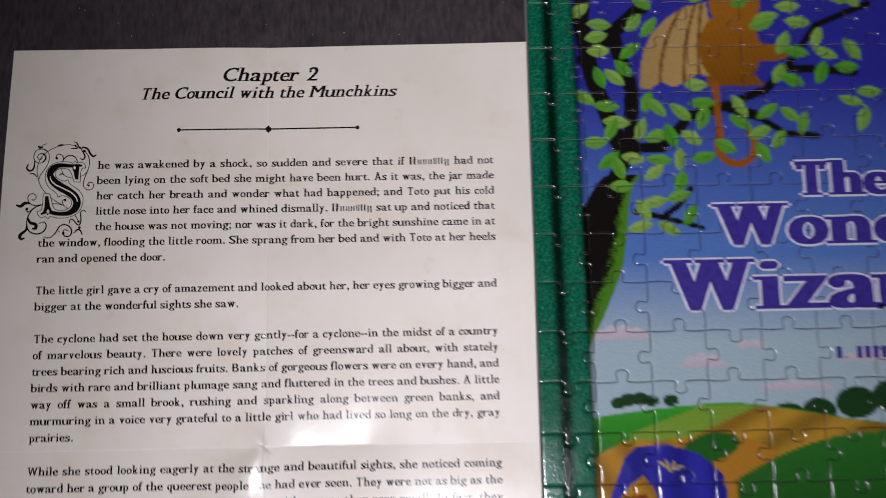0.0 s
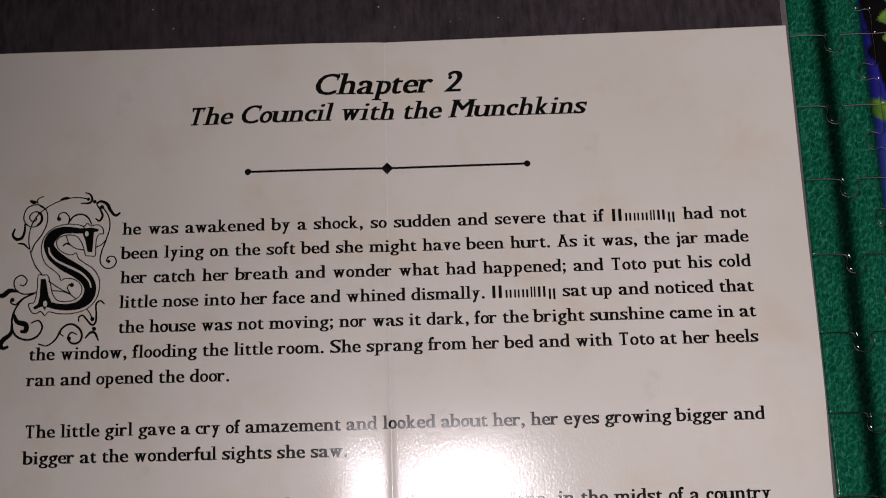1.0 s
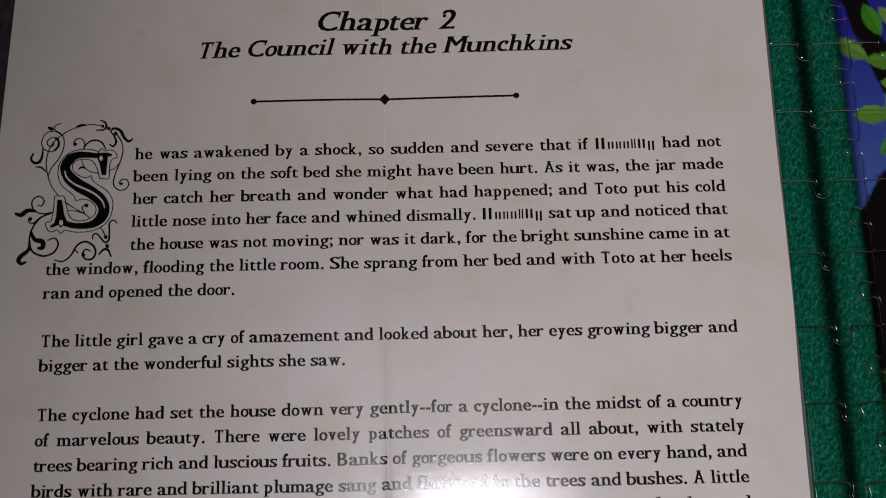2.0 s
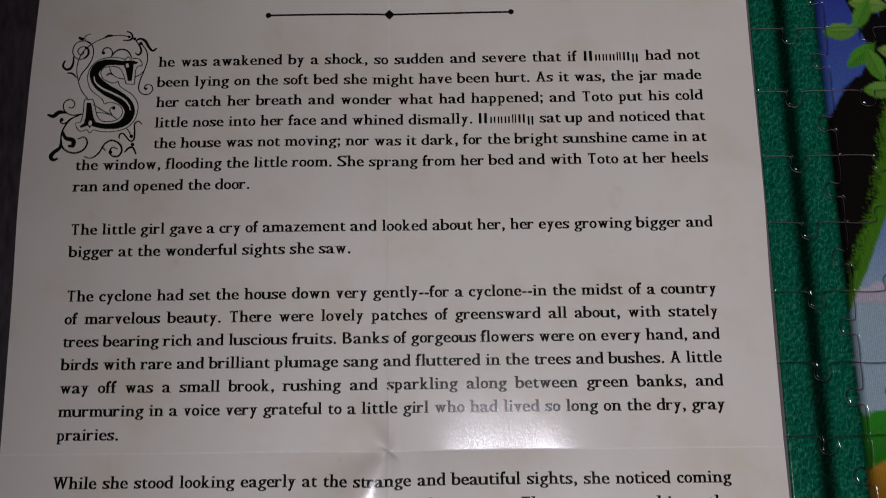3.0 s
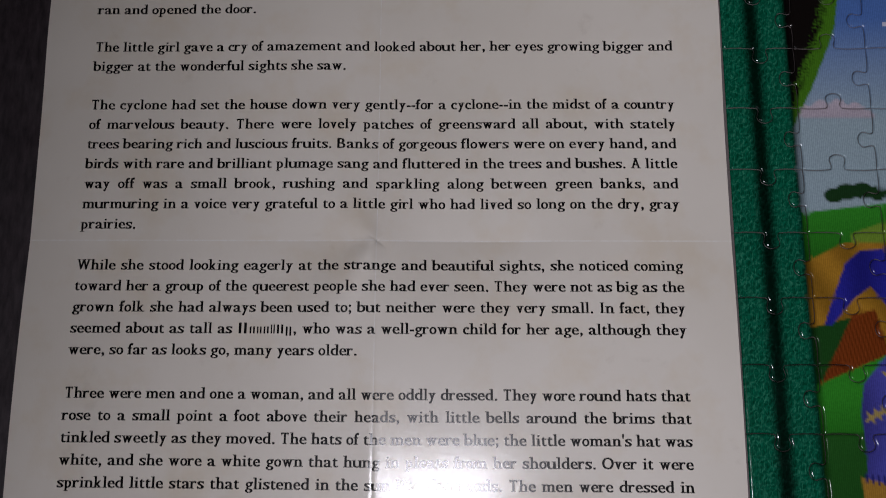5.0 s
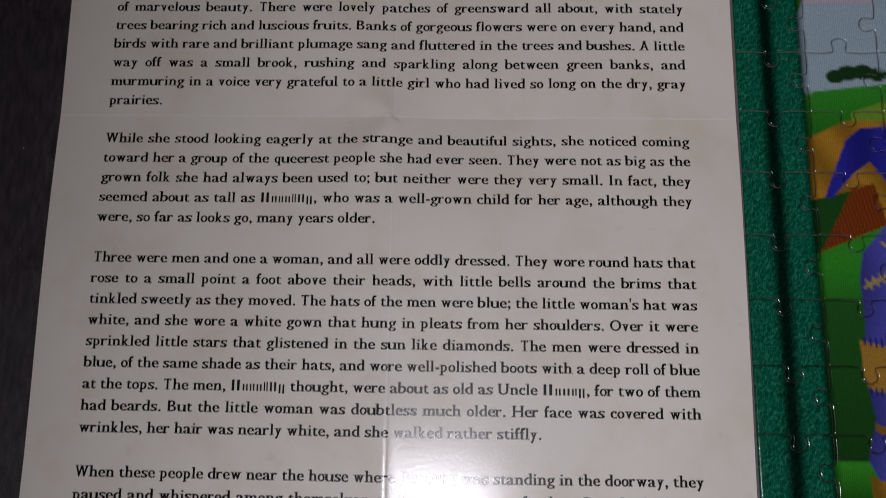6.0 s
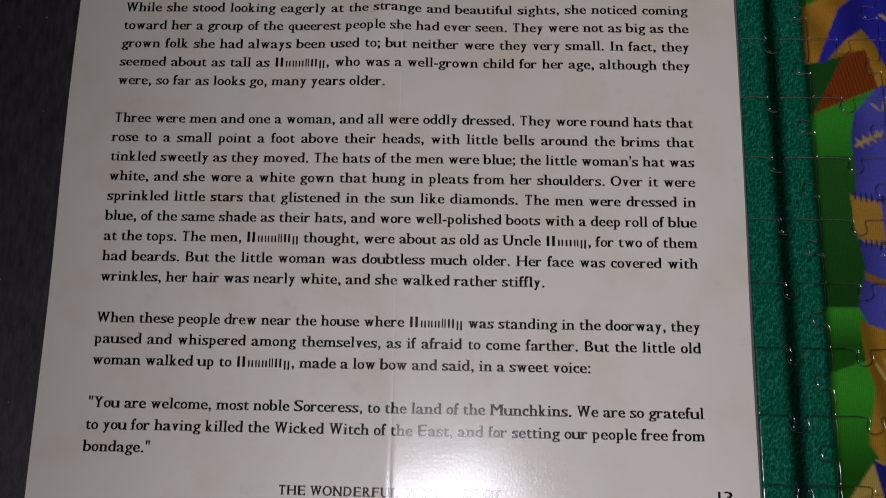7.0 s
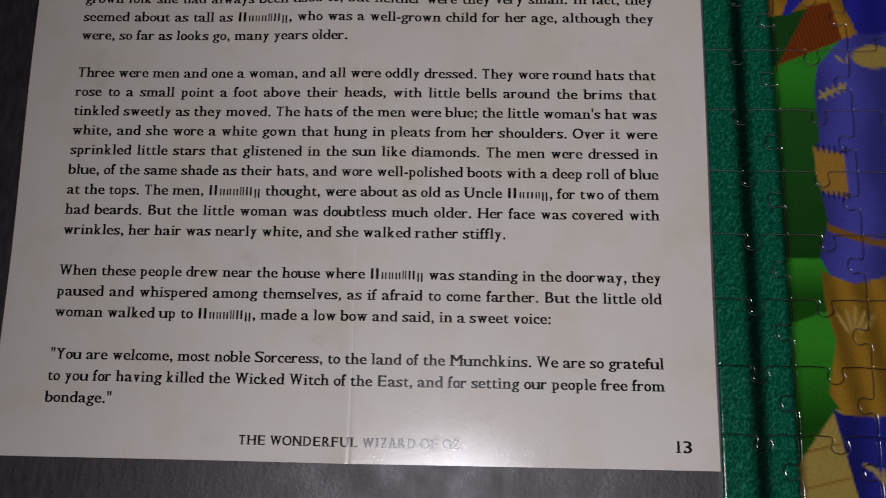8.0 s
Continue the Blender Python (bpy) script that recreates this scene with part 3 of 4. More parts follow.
swash([(262, 101), (226, 78), (222, 48), (255, 32)], 5.5)
swash([(474, 14), (500, 25), (510, 50), (494, 70), (450, 72)], 9, 0.6)
swash([(531, 76), (555, 62), (588, 76), (607, 112), (632, 138), (658, 122)], 12, 0.7)
swash([(533, 78), (553, 108), (563, 140), (546, 166), (525, 152)], 9, 0.6)
swash([(566, 95), (594, 140), (600, 200), (580, 265), (554, 330), (547, 385), (574, 415), (610, 412), (631, 385), (620, 357), (592, 357), (580, 376), (592, 388)], 7)
swash([(382, 182), (387, 146), (366, 121), (337, 127), (327, 150)], 7)
swash([(380, 178), (410, 142), (450, 130), (485, 146), (506, 186)], 8, 0.5)
swash([(370, 245), (384, 285), (420, 311), (465, 320)], 5.5)
swash([(350, 298), (370, 285), (392, 293)], 8, 0.6)
swash([(525, 305), (556, 290), (580, 265)], 5.5)
swash([(275, 480), (330, 518), (380, 545), (420, 575)], 6)
swash([(293, 531), (340, 534), (390, 550)], 5.5)
swash([(388, 548), (374, 516), (388, 496)], 6)
swash([(210, 540), (152, 548), (110, 530), (95, 495), (105, 464), (138, 450), (163, 474), (150, 502), (126, 500)], 7)
swash([(118, 533), (72, 530), (36, 555), (0, 545)], 16, 0.9)
swash([(190, 546), (142, 570), (106, 600), (82, 594), (77, 577)], 8, 0.3)
swash([(205, 543), (140, 575), (95, 640), (85, 710), (105, 760), (160, 782), (215, 765), (242, 720), (225, 685), (183, 696)], 9, 0.5)
swash([(94, 650), (113, 690), (156, 704), (156, 736), (128, 740)], 18, 0.8)
swash([(86, 700), (80, 748), (42, 780), (26, 805), (40, 824), (68, 815)], 15, 0.9)
swash([(221, 803), (266, 812), (311, 780), (345, 725), (390, 703), (433, 725), (447, 762), (430, 796), (394, 800), (375, 774), (392, 746), (422, 756)], 9, 0.5)
swash([(346, 724), (335, 748), (352, 765)], 7)
swash([(472, 624), (488, 646), (501, 672)], 6)
swash([(567, 602), (546, 585), (523, 602), (523, 650), (519, 694), (500, 708), (479, 688), (454, 660), (433, 668), (431, 692)], 9, 0.4)
swash([(463, 776), (490, 748), (515, 750), (532, 788)], 10, 0.6)
for x, y, r in ((490, 50, 9), (523, 63, 10), (561, 92, 11), (503, 678, 11), (510, 728, 11), (333, 154, 11), (397, 502, 11), (87, 577, 11), (380, 776, 11), (592, 380, 8)):
    blot(x, y, r)

RULE_Y = 0.3645
v, f = ribbon(np.column_stack([np.linspace(0.0938, 0.1889, 30), np.full(30, RULE_Y)]), np.full(30, 0.00078))
flat_mesh("rule", v, f, INK, page)
for cx, r, n in ((0.0938, 0.0011, 16), (0.1889, 0.0011, 16), (0.1412, 0.0021, 4)):
    a = np.linspace(0, 2 * np.pi, n, endpoint=False)
    flat_mesh("rule_end" if n > 4 else "rule_diamond", np.column_stack([cx + r * np.cos(a), RULE_Y + r * np.sin(a)]), [list(range(n))], INK, page, raise_by=0.0001)

# ---- jigsaw puzzle ----
TOP = 0.0029
COLS = [0.2817] + [0.3105 + 0.0293 * k for k in range(13)]
ROWS = [-0.0542 + 0.02562 * k for k in range(22)]
rnd = random.Random(5)


def inside(px, py, poly):
    poly = np.asarray(poly, float)
    res = np.zeros(len(px), bool)
    x0, y0 = poly[-1]
    for x1, y1 in poly:
        if y0 != y1:
            res ^= ((y0 > py) != (y1 > py)) & (px < (x1 - x0) * (py - y0) / (y1 - y0) + x0)
        x0, y0 = x1, y1
    return res


def ellipse(px, py, cx, cy, rx, ry, turn=0.0):
    c, s = math.cos(turn), math.sin(turn)
    u, w = (px - cx) * c + (py - cy) * s, -(px - cx) * s + (py - cy) * c
    return (u / rx) ** 2 + (w / ry) ** 2 < 1


leaf_rnd = random.Random(11)
NEAR_LEAVES = [(310, 428, 6), (321, 420, -1), (340, 421, 9), (348, 418, 9), (319, 413, 2), (320, 405, 0), (337, 405, 7), (333, 395, -8), (320, 390, -12), (328, 390, -7), (311, 379, -6), (323, 374, -1), (328, 365, -1), (325, 361, 11), (341, 361, 12), (349, 357, 3), (357, 357, -12), (316, 354, 0), (323, 344, 7), (328, 340, -12), (336, 345, -2), (350, 344, -1), (361, 344, 15), (329, 330, 0), (361, 332, 12), (359, 324, 3), (347, 337, 6), (346, 321, 2), (340, 317, -10), (338, 308, 2), (353, 307, -5), (365, 314, 10)]
FAR_LEAVES = [(345, 376, 13), (350, 373, -8), (363, 370, -7), (375, 375, 0), (375, 367, 12), (372, 385, 0), (368, 356, -6), (374, 345, 2), (386, 351, -5), (395, 373, -10), (395, 364, -5), (410, 370, 6), (405, 358, 4), (406, 347, -10), (415, 354, 10), (422, 368, -7), (429, 363, 13), (421, 408, 11), (428, 403, -2), (440, 411, 12), (441, 391, 12), (444, 402, -4), (455, 394, 0), (425, 429, 0), (430, 420, -1), (413, 423, 2), (410, 419, 3), (459, 404, -10), (466, 380, 0), (456, 375, -3), (462, 365, 12), (418, 391, 10), (425, 387, -4)]
LEAVES = [(x, y + 2, leaf_rnd.uniform(6.6, 7.8), leaf_rnd.uniform(3.0, 3.6), a / 10, leaf_rnd.random()) for x, y, a in NEAR_LEAVES + FAR_LEAVES]
for _ in range(90):
    lx, ly = leaf_rnd.uniform(311, 500), leaf_rnd.uniform(434, 490)
    LEAVES.append((lx, ly, leaf_rnd.uniform(6.2, 7.8), leaf_rnd.uniform(2.8, 3.6), leaf_rnd.uniform(-1, 1.3), leaf_rnd.random()))


def picture(px, py):
    """The printed picture in millimetres; returns colour and a mark for the leather border."""
    n = len(px)
    col = np.zeros((n, 3))
    deep, mid, pale = np.array([0.04, 0.04, 0.42]), np.array([0.13, 0.27, 0.70]), np.array([0.52, 0.68, 0.75])
    a = np.clip((390 - py) / 90, 0, 1)[:, None]
    b = np.clip((294 - py) / 45, 0, 1)[:, None]
    col[:] = (deep * (1 - a) + mid * a) * (1 - b) + pale * b

    def put(mask, c, shade=None):
        c = np.array(c)
        col[mask] = c if shade is None else c * shade[mask][:, None]

    for x0, x1, foot, high in ((308, 341, 251, 8), (355, 379, 236, 8), (384, 400, 246, 4), (394, 434, 224, 5), (438, 470, 238, 6)):
        cx, half = (x0 + x1) / 2, (x1 - x0) / 2
        head = foot + high * np.sqrt(np.clip(1 - ((px - cx) / half) ** 2, 0, 1)) * (0.7 + 0.3 * np.abs(np.sin((px - x0) * 0.42)))
        put((px > x0) & (px < x1) & (py > foot) & (py < head), (0.80, 0.70, 0.79), 0.88 + 0.16 * np.clip((py - foot) / high, 0, 1))
    # far bushes and hills
    for cx, cy, r in ((322, 219, 4), (327, 220.5, 4.5), (333, 221, 4.5), (339, 220, 4), (349, 220, 4), (409, 211, 9), (425, 213, 9), (445, 217, 11), (465, 220, 12), (500, 221, 16)):
        put(ellipse(px, py, cx, cy, r, r * 0.72), (0.02, 0.07, 0.02))
    ridge = 211.5 + 7 * np.sin(np.clip((px - 305) / 56, 0, 2.4)) - 0.12 * np.clip(px - 380, 0, 300)
    put(py < ridge, (0.05, 0.36, 0.03), 0.7 + 0.5 * np.clip((py - 195) / 20, 0, 1))
    put((py < ridge - 1) & (py < 203 + 0.35 * (px - 325)) & (px > 327), (0.26, 0.45, 0.05))
    put(py < 192 + 8 * np.clip((px - 308) / 16, 0, 1) + 0.1 * np.clip(px - 345, 0, 30) - 0.22 * np.clip(px - 400, 0, 200), (0.66, 0.33, 0.035), 0.8 + 0.2 * np.sin(px * 0.3 + py * 0.2))
    # ochre field that falls away to the right, and the dark hill in front of it
    put((py < ridge - 0.5) & (py < 203 + 0.42 * (px - 362)) & (px > 348), (0.62, 0.34, 0.04), 0.8 + 0.25 * np.sin(px * 0.16 - py * 0.3))
    put((py < 203 - 0.012 * (px - 372) ** 2) & (px > 345), (0.58, 0.26, 0.03))
    put((py < 187 + 0.5 * (px - 394) - 0.0042 * np.clip(px - 394, 0, 60) ** 2) & (px > 380), (0.035, 0.2, 0.028), 0.6 + 0.6 * np.clip((py - 160) / 50, 0, 1))
    put(ellipse(px, py, 368, 196, 15, 7, 0.2), (0.025, 0.15, 0.02))
    # fields beside the figure
    put(inside(px, py, [(305, 166), (325, 171), (313, 149), (308, 143)]), (0.022, 0.11, 0.02))
    put(inside(px, py, [(311, 146), (325, 172), (334, 174), (338, 156)]), (0.34, 0.072, 0.014), 0.85 + 0.3 * np.sin(px * 4 + py))
    put((py < 146 + 0.42 * (px - 311)) & (px < 345) & (py > 128), (0.05, 0.38, 0.03), 0.75 + 0.35 * np.clip((py - 128) / 14, 0, 1))
    put((py <= 128) & (py > 66) & (px < 345), (0.028, 0.15, 0.022), 0.6 + 0.5 * np.clip((py - 66) / 62, 0, 1))
    put((py <= 66.5) & (px < 345), (0.06, 0.40, 0.03), 0.35 + 0.75 * np.clip((py - 52) / 14, 0, 1))
    put((py < 41 + 0.35 * (px - 310)) & (px < 345), (0.06, 0.42, 0.03), 0.3 + 0.75 * np.clip((py - 4) / 30, 0, 1))
    put((py <= 166) & (px >= 345), (0.04, 0.25, 0.03), 0.6 + 0.4 * np.sin(px * 0.06 + py * 0.04) ** 2)
    # yellow path
    put(inside(px, py, [(300, -60), (308, -14), (316, -3), (325, 9), (345, 9), (345, -60)]), (0.62, 0.44, 0.10))
    for k in range(6):
        put(np.abs((py + 60 - k * 13) - 0.25 * (px - 308)) + 5 * (inside(px, py, [(300, -60), (308, -14), (316, -3), (325, 9), (332, -24), (332, -60)]) == 0) < 0.45, (0.42, 0.22, 0.04))
    # plain shapes in the clothes' colours
    put(inside(px, py, [(326, 120), (325, 135), (327, 146), (337, 157), (352, 164), (420, 164), (425, 60), (349, 60), (335, 57), (327, 59), (323, 67), (327, 82), (324, 100)]), (0.12, 0.12, 0.62), 0.78 + 0.25 * np.sin(px * 0.21 + 0.5 * np.sin(py * 0.13)))
    put(inside(px, py, [(314, 168), (318, 178), (324, 192), (330, 197), (345, 198), (362, 193), (374, 182), (376, 160), (344, 160), (338, 176), (333, 183), (326, 178), (317, 168)]), (0.04, 0.04, 0.5), 0.8 + 0.2 * np.sin(px * 0.3))
    put(inside(px, py, [(323, 112), (335, 109), (336, 91), (326, 93), (324, 98)]), (0.6, 0.32, 0.05))
    for k in range(6):
        put(ellipse(px, py, 325 + k * 2.2, 111.5 - 0.3 * k, 0.5, 2.0), (0.03, 0.03, 0.2))
        put(ellipse(px, py, 326 + k * 2.0, 92.5 - 0.2 * k, 0.5, 1.8), (0.03, 0.03, 0.2))
    for k in range(4):
        put(ellipse(px, py, 328.5 + k * 2.7, 133.5 + k * 1.2, 0.6, 2.6, 0.6) | ellipse(px, py, 328.5 + k * 2.7, 133.5 + k * 1.2, 0.6, 2.6, -0.9), (0.6, 0.45, 0.14))
        put(ellipse(px, py, 336 + k * 3.4, 149 + k * 0.5, 0.6, 2.4, 0.8 - k), (0.6, 0.45, 0.14))
        put(ellipse(px, py, 343 + k * 2.5, 188 - k * 0.6, 0.7, 3.4, 0.9 - 0.7 * k), (0.62, 0.46, 0.14))
    put(ellipse(px, py, 350, 150, 9, 5), (0.6, 0.42, 0.1))
    put(inside(px, py, [(323, 62), (327, 60), (335, 57), (349, 60), (425, 60), (425, 5), (328, 7), (323, 15), (327, 35), (324, 48)]), (0.55, 0.29, 0.03), 0.8 + 0.25 * np.sin(px * 0.5 + 0.1 * py))
    put(np.abs(py - (79 - 0.42 * (px - 327) + 0.006 * (px - 327) ** 2)) + 9 * (px < 326.5) + 9 * (px > 420) < 1.5, (0.36, 0.17, 0.02))
    for k in range(5):
        put(ellipse(px, py, 330 + k * 2.4, 44 - abs(k - 2) * 1.2, 0.7, 4.6, 0.5 - 0.3 * k), (0.7, 0.48, 0.14))
    put(inside(px, py, [(324, 9), (328, 7), (425, 5), (425, -60), (338, -60), (331, -22)]), (0.035, 0.04, 0.36), 0.8 + 0.25 * np.sin(px * 0.3))
    for k in range(5):
        put(ellipse(px, py, 336 + k * 2.4, -12 - k * 1.6, 0.8, 3.2, 1.0 - 0.5 * k), (0.62, 0.46, 0.14))
    # tree
    grain = np.sin(px * 3.1 + 2.2 * np.sin(py * 1.7)) * np.sin(py * 2.3 + 1.9 * np.sin(px * 2.1))
    edge = np.interp(py, (240, 252, 263, 272, 282, 290, 305, 322, 332, 338, 345), (305, 310.5, 316.5, 320.5, 325, 328, 330.6, 332.5, 335, 340, 352))
    fringe = np.interp(py, (240, 255, 271, 290, 305, 322, 335), (3, 4, 6.5, 6.3, 5.4, 4.2, 2.5))
    bark = np.interp(py, (315, 322, 328, 333, 337, 339), (300, 309, 312.5, 315.5, 319.5, 325))
    trunk = (px > bark) & (py > 246) & (py < 338)
    put((px < edge) & trunk, (0.10, 0.30, 0.02))
    put((px < edge - fringe * (1 + 0.5 * grain)) & trunk, (0.012, 0.009, 0.008))
    for pts, w in (([(322, 330), (335, 352), (337, 384), (328, 417), (312, 402)], 4), ([(330, 352), (316, 392), (311, 425), (318, 475)], 4.5), ([(334, 352), (352, 353), (368, 370), (387, 375), (405, 369)], 2.8),
                   ([(404, 369), (420, 359), (436, 358)], 1.6), ([(387, 375), (410, 384), (422, 396), (459, 393)], 2.2), ([(336, 318), (350, 315), (359, 321), (366, 330)], 1.6), ([(350, 315), (371, 309)], 1.3),
                   ([(328, 417), (345, 432), (340, 470)], 4), ([(422, 396), (440, 420), (470, 432)], 1.8)):
        for (x0, y0), (x1, y1) in zip(pts, pts[1:]):
            ux, uy = x1 - x0, y1 - y0
            s = np.clip(((px - x0) * ux + (py - y0) * uy) / (ux * ux + uy * uy), 0, 1)
            put((px - x0 - s * ux) ** 2 + (py - y0 - s * uy) ** 2 < w * w, (0.012, 0.010, 0.010))
    # brown winged shape on the branch
    wing = inside(px, py, [(342, 386), (342.5, 398), (345, 408), (350, 417), (357, 424), (367, 431), (380, 434), (384, 410), (380, 392), (373, 393), (367, 389), (360, 386), (353, 389), (347, 385)])
    put(wing, (0.62, 0.40, 0.14), 0.82 + 0.2 * np.clip((px - 342) / 30, 0, 1))
    for x0, bend in ((353, 0.0075), (366, 0.0042), (374, 0.002)):
        put(wing & (np.abs(px - x0 - bend * (py - 388) ** 2) < 0.9), (0.24, 0.11, 0.025))
    put(ellipse(px, py, 392, 407, 17, 21) | ellipse(px, py, 396, 432, 14, 13) | inside(px, py, [(398, 413), (421, 408), (424, 402), (418, 400), (398, 400)]) | inside(px, py, [(378, 392), (405, 392), (410, 386), (378, 386)]),
        (0.40, 0.15, 0.014), 0.62 + 0.5 * np.clip((py - 382) / 45, 0, 1) + 0.08 * np.sin(px * 1.9 + py * 0.8))
    ang = np.arctan2(py - 353, px - 392)
    put((np.abs(np.hypot(px - 392, py - 353) - 10) < 2) & ((ang < 0.9) | (ang > 2.7)) | (np.abs(px - 383 + 0.03 * (py - 370)) < 2) & (py > 352) & (py < 390), (0.40, 0.12, 0.014))
    for lx, ly, ra, rb, turn, tone_ in LEAVES:
        u = (px - lx) * math.cos(turn) + (py - ly) * math.sin(turn)
        w = -(px - lx) * math.sin(turn) + (py - ly) * math.cos(turn)
        m = (np.abs(u) < ra) & (np.abs(w) < rb * (1 - (u / ra) ** 2))
        if m.any():
            c = np.array([0.10, 0.45, 0.03]) * (1 - tone_) + np.array([0.38, 0.62, 0.12]) * tone_
            put(m, c, np.where(w > 0, 1.0, 0.82) - 0.25 * (np.abs(w) < 0.3))
    # leather border with its sunken hinge
    mark = np.zeros(n)
    slope = 0.0085 * (290 - py)
    right = 307.9 + slope
    hinge = 293.9 + slope
    m = px < right
    mark[m] = 1.0
    d = np.abs(px - hinge)
    deep_in = np.clip((d - 0.7) / 4.6, 0, 1)
    shade = 0.1 + 0.9 * deep_in * deep_in * (3 - 2 * deep_in)
    shade *= 0.25 + 0.75 * np.clip((right - px) / 2.4, 0, 1)
    col[m] = np.array([0.004, 0.172, 0.088]) * shade[m][:, None]
    near = (px >= right) & (px < right + 3)
    col[near] *= (0.25 + 0.75 * (px[near] - right[near]) / 3)[:, None]
    return col * np.where(mark > 0, 0.85, 0.92)[:, None], mark


def print_colours(co):
    """Average of a few samples round each vertex."""
    px, py = co[:, 0] * 1000, co[:, 1] * 1000
    total, marks = 0, 0
    for dx, dy in ((-0.2, -0.1), (0.1, -0.2), (0.2, 0.1), (-0.1, 0.2)):
        c, m = picture(px + dx, py + dy + 2.0)
        total, marks = total + c, marks + m
    return np.column_stack([total * 0.175, marks / 4])


KNOB = [(-3.3, 0), (-2.7, 0.35), (-2.45, 1.4), (-2.8, 2.6), (-3.15, 3.9), (-2.7, 5.2), (-1.5, 6.0), (0, 6.3)]
KNOB = KNOB + [(-u, h) for u, h in KNOB[-2::-1]]


def cut(p, q, way, mid=0.5):
    """A cut from p to q with a knob to the left of its run (way 1), to the right (-1) or none (0)."""
    p, q = np.array(p), np.array(q)
    if way == 0:
        return [tuple(p), tuple(q)]
    L = np.linalg.norm(q - p)
    t = (q - p) / L
    nrm = np.array([-t[1], t[0]])
    pts = [p]
    for s in (0.12, 0.25):
        pts.append(p + t * L * s + nrm * way * -0.0003 * math.sin(s * 8))
    for u, h in KNOB:
        pts.append(p + t * (L * mid + u / 1000) + nrm * way * h / 1000)
    for s in (0.75, 0.88):
        pts.append(p + t * L * s + nrm * way * -0.0003 * math.sin((1 - s) * 8))
    pts.append(q)
    return [tuple(a) for a in pts]


NC, NR = len(COLS) - 1, len(ROWS) - 1
across, upward = {}, {}
for r in range(NR + 1):
    for c in range(NC):
        way = rnd.choice((1, -1))
        if c == 0:
            way = -1
        elif c == 1:
            way = 1 if 0.22 < ROWS[r] < 0.285 else -1
        if r in (0, NR):
            way = 0
        across[r, c] = cut((COLS[c], ROWS[r]), (COLS[c + 1], ROWS[r]), way, 0.5 + rnd.uniform(-0.05, 0.05))
for c in range(NC + 1):
    for r in range(NR):
        way = 1 if c in (1, 2) else rnd.choice((1, -1))
        if c in (0, NC):
            way = 0
        upward[c, r] = cut((COLS[c], ROWS[r]), (COLS[c], ROWS[r + 1]), way, 0.5 + rnd.uniform(-0.05, 0.05))


def inset(poly, d):
    prev, nxt = np.roll(poly, 1, 0), np.roll(poly, -1, 0)
    a, b = poly - prev, nxt - poly
    a /= np.linalg.norm(a, axis=1)[:, None]
    b /= np.linalg.norm(b, axis=1)[:, None]
    n = np.column_stack([-(a + b)[:, 1], (a + b)[:, 0]])
    n /= np.linalg.norm(n, axis=1)[:, None]
    return poly + n * d


def dense(poly, step):
    out = []
    for a, b in zip(poly, poly[1:] + poly[:1]):
        a, b = np.array(a), np.array(b)
        m = max(1, int(np.linalg.norm(b - a) / step))
        out += [a + (b - a) * k / m for k in range(m)]
    return np.array(out)


from mathutils.geometry import delaunay_2d_cdt

puzzle = tagged(new("jigsaw_puzzle"), "assembled glossy jigsaw puzzle of a green leather storybook cover", "jigsaw puzzle")


def piece(c, r):
    outline = across[r, c][:-1] + upward[c + 1, r][:-1] + across[r + 1, c][::-1][:-1] + upward[c, r][::-1][:-1]
    step = 0.0007 if c < 2 else 0.0011 if c < 7 else 0.003
    base = dense(outline, 0.0014 if c < 7 else 0.004)
    tilt = (rnd.uniform(-0.0035, 0.0035), rnd.uniform(-0.0035, 0.0035))
    cx, cy = base.mean(0)
    rings = [(0.00012, 0.0), (0.00012, TOP - 0.00055), (0.00032, TOP - 0.00018), (0.00095, TOP)]
    n = len(base)
    rim = [inset(base, d) for d, _ in rings]
    x0, y0 = base.min(0)
    x1, y1 = base.max(0)
    gx, gy = np.meshgrid(np.arange(x0, x1, step), np.arange(y0, y1, step))
    gx, gy = gx.ravel(), gy.ravel()
    keep = inside(gx, gy, inset(base, 0.00095 + step * 0.5))
    pts = [Vector(p) for p in rim[3]] + [Vector(p) for p in zip(gx[keep], gy[keep])]
    vs, _, fs, *_ = delaunay_2d_cdt(pts, [], [list(range(n))], 1, 1e-7)
    topv = np.array([v[:] for v in vs])
    if len(topv) < len(pts):
        return None
    verts = np.vstack([np.column_stack([rim[k], np.full(n, rings[k][1])]) for k in range(3)] + [np.column_stack([topv, np.full(len(topv), TOP)])])
    if c == 0:
        edge_low = (verts[:, 0] < COLS[0] + 0.0003) & (verts[:, 2] < 0.0001)
        verts[edge_low, 0] -= 0.0007
    raised = verts[:, 2] > 0.0001
    verts[raised, 2] += (verts[raised, 0] - cx) * tilt[0] + (verts[raised, 1] - cy) * tilt[1]
    faces, kinds = [], []
    for k in range(3):
        for i in range(n):
            j = (i + 1) % n
            faces.append([k * n + i, k * n + j, (k + 1) * n + j, (k + 1) * n + i])
            kinds.append(1 if k == 0 else 0)
    faces += [[3 * n + i for i in f] for f in fs]
    kinds += [0] * len(fs)
    me = bpy.data.meshes.new("puzzle_piece")
    me.from_pydata(verts.tolist(), [], faces)
    me.materials.append(PRINT)
    me.materials.append(CARD)
    me.polygons.foreach_set("material_index", kinds)
    me.polygons.foreach_set("use_smooth", [k == 0 for k in kinds])
    layer = me.color_attributes.new("print", "FLOAT_COLOR", "POINT")
    layer.data.foreach_set("color", print_colours(verts).ravel())
    ob = new("puzzle_piece", me)
    ob.parent = puzzle
    return ob


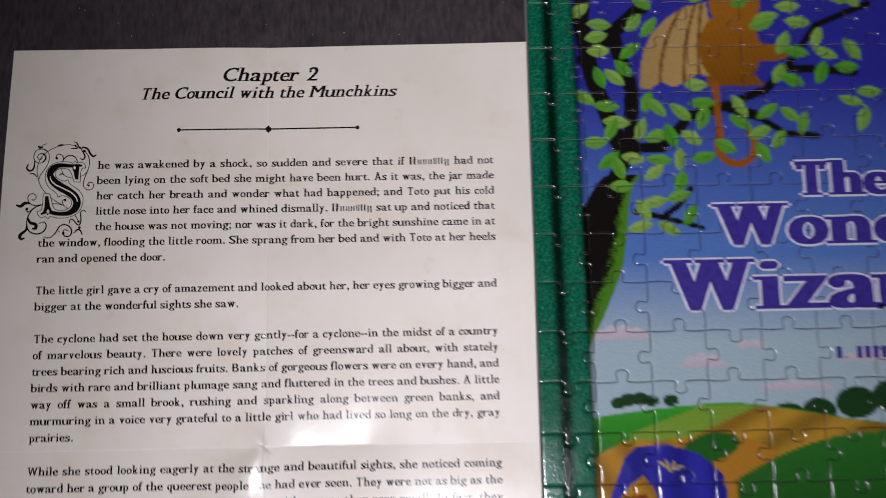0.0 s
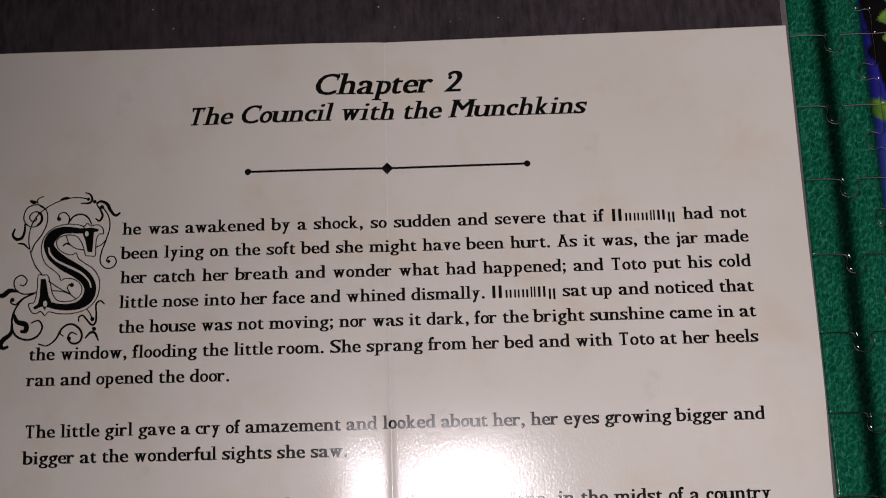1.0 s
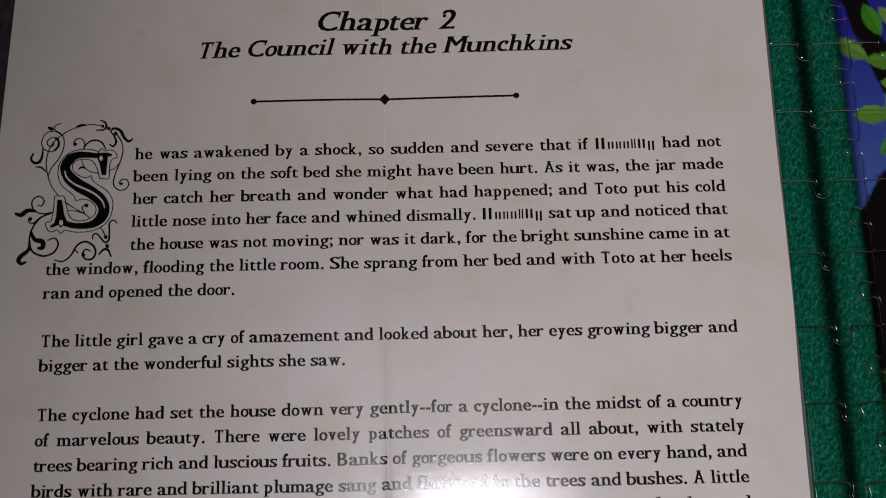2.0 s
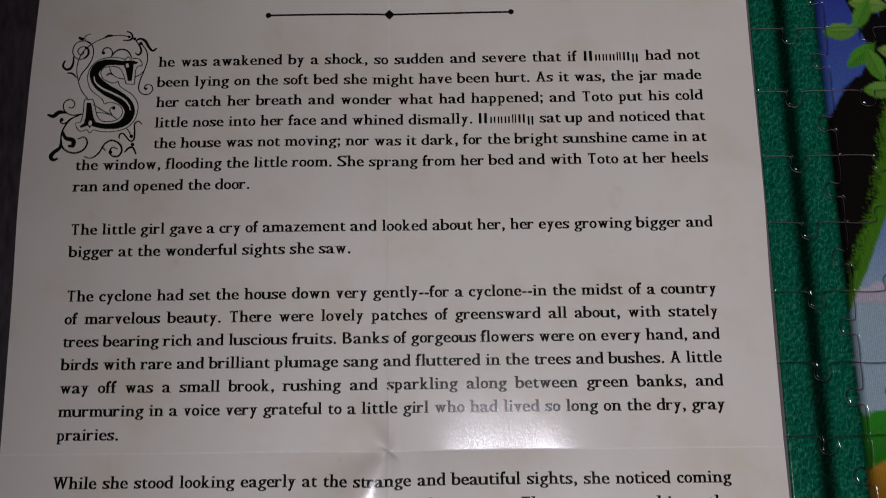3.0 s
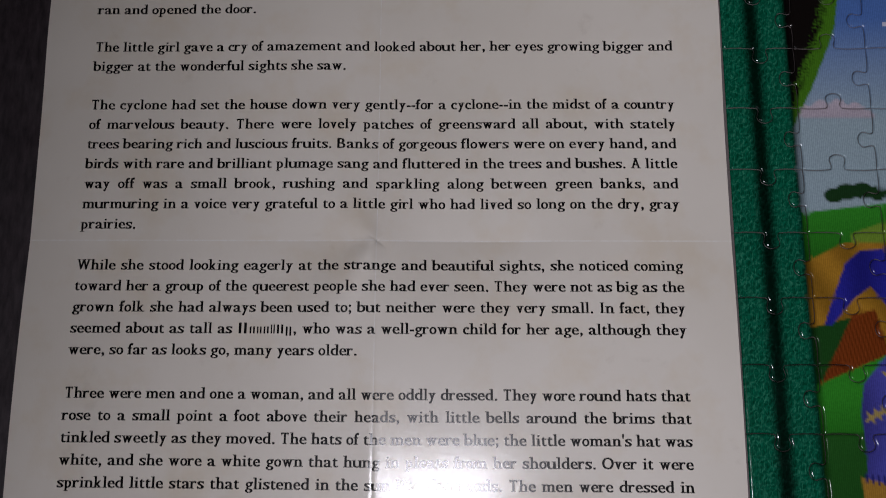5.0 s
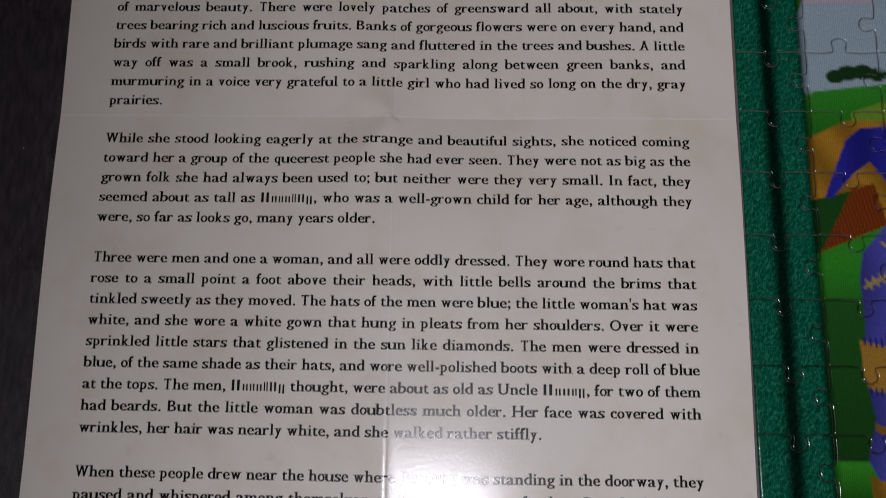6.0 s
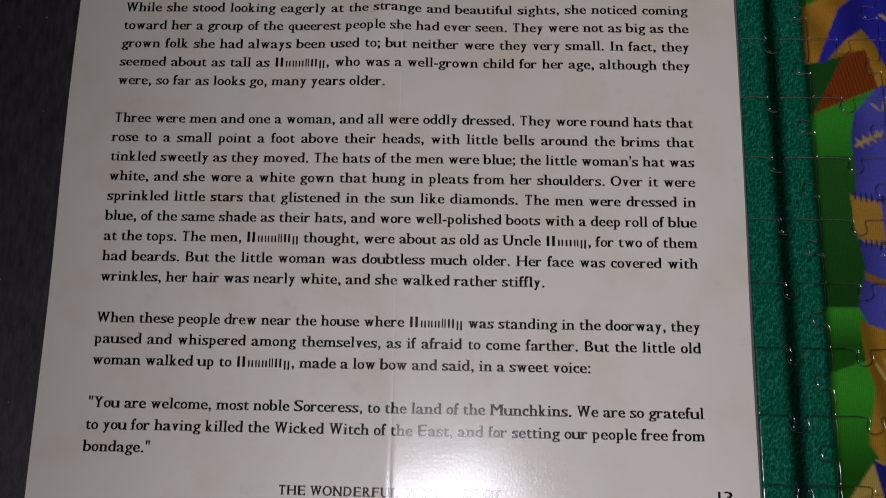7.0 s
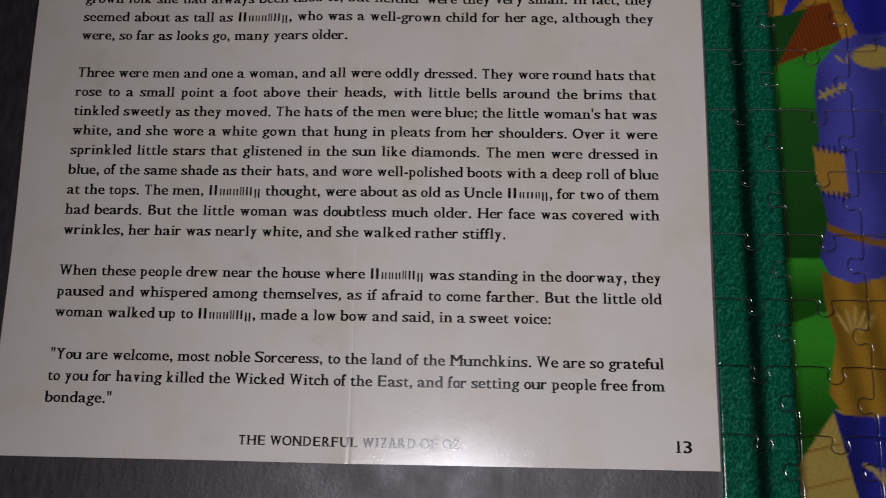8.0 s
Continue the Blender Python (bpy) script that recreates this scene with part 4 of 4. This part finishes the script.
for r in range(NR):
    for c in range(NC):
        piece(c, r)


# printed title across the pieces
def title(s, x, y, em, widen):
    vs, fs, count = [], [], 0
    for dx, dy in ((-0.0026, 0.0), (0.0026, 0.0), (-0.001, 0.0011), (0.001, 0.0011), (-0.001, -0.0011), (0.001, -0.0011)):
        v, f = set_words([(s, x + dx, y + dy)], em, 0.0, widen)
        v[:, 2] += 5e-5 * len(vs)
        vs.append(v)
        fs += [[k + count for k in q] for q in f]
        count += len(v)
    flat_mesh("title_outline", np.vstack(vs), fs, TITLE_EDGE, puzzle, raise_by=TOP + 0.00008, on_page=False)
    vs, fs, count = [], [], 0
    for dx in (-0.0011, 0.0, 0.0011):
        v, f = set_words([(s, x + dx, y)], em, 0.0, widen)
        v[:, 2] += 5e-5 * len(vs)
        vs.append(v)
        fs += [[k + count for k in q] for q in f]
        count += len(v)
    flat_mesh("title_word", np.vstack(vs), fs, TITLE_BLUE, puzzle, raise_by=TOP + 0.00045, on_page=False)


title("The", 0.4206, 0.3233, 0.0255, 1.17)
title("Wonderful", 0.3766, 0.2972, 0.0307, 1.33)
title("Wizard", 0.3494, 0.2634, 0.0368, 1.31)
# the line under the title: an upright bar for each of its letters
at = 0.4365
for k, wide in enumerate((3, 1, 0, 3, 3, 3, 3, 3, 0, 3, 3, 3, 3)):
    if wide:
        x, w = at, wide * 0.0009
        high = 0.006 if wide > 1 else 0.001
        flat_mesh("author_bar", np.array([[x, 0.2375], [x + w, 0.2375], [x + w, 0.2375 + high], [x, 0.2375 + high]]), [[0, 1, 2, 3]], TITLE_BLUE, puzzle, raise_by=TOP + 0.0001, on_page=False)
    at += 0.0043 if wide != 1 else 0.002

# lint on the table and the puzzle
lint = random.Random(3)
vs, fs = [], []
for k in range(46):
    x, y = (lint.uniform(-0.02, 0.28), lint.uniform(0.416, 0.46)) if k % 3 else (lint.uniform(-0.06, -0.005), lint.uniform(-0.02, 0.41))
    r, a = lint.uniform(0.0001, 0.00028), lint.uniform(0, 3)
    n = len(vs)
    for j in range(5):
        b = a + j * 1.2566
        vs.append((x + r * math.cos(b) * (1.8 if j == 0 else 1), y + r * math.sin(b), 0.0001 if j % 2 else 0.00004))
    vs.append((x, y, 0.0004))
    fs += [[n + j, n + (j + 1) % 5, n + 5] for j in range(5)]
me = bpy.data.meshes.new("lint_specks")
me.from_pydata(vs, [], fs)
me.materials.append(TITLE_EDGE)
tagged(new("lint_specks", me), "pale lint specks scattered on the dark table", "lint", kind="stuff")
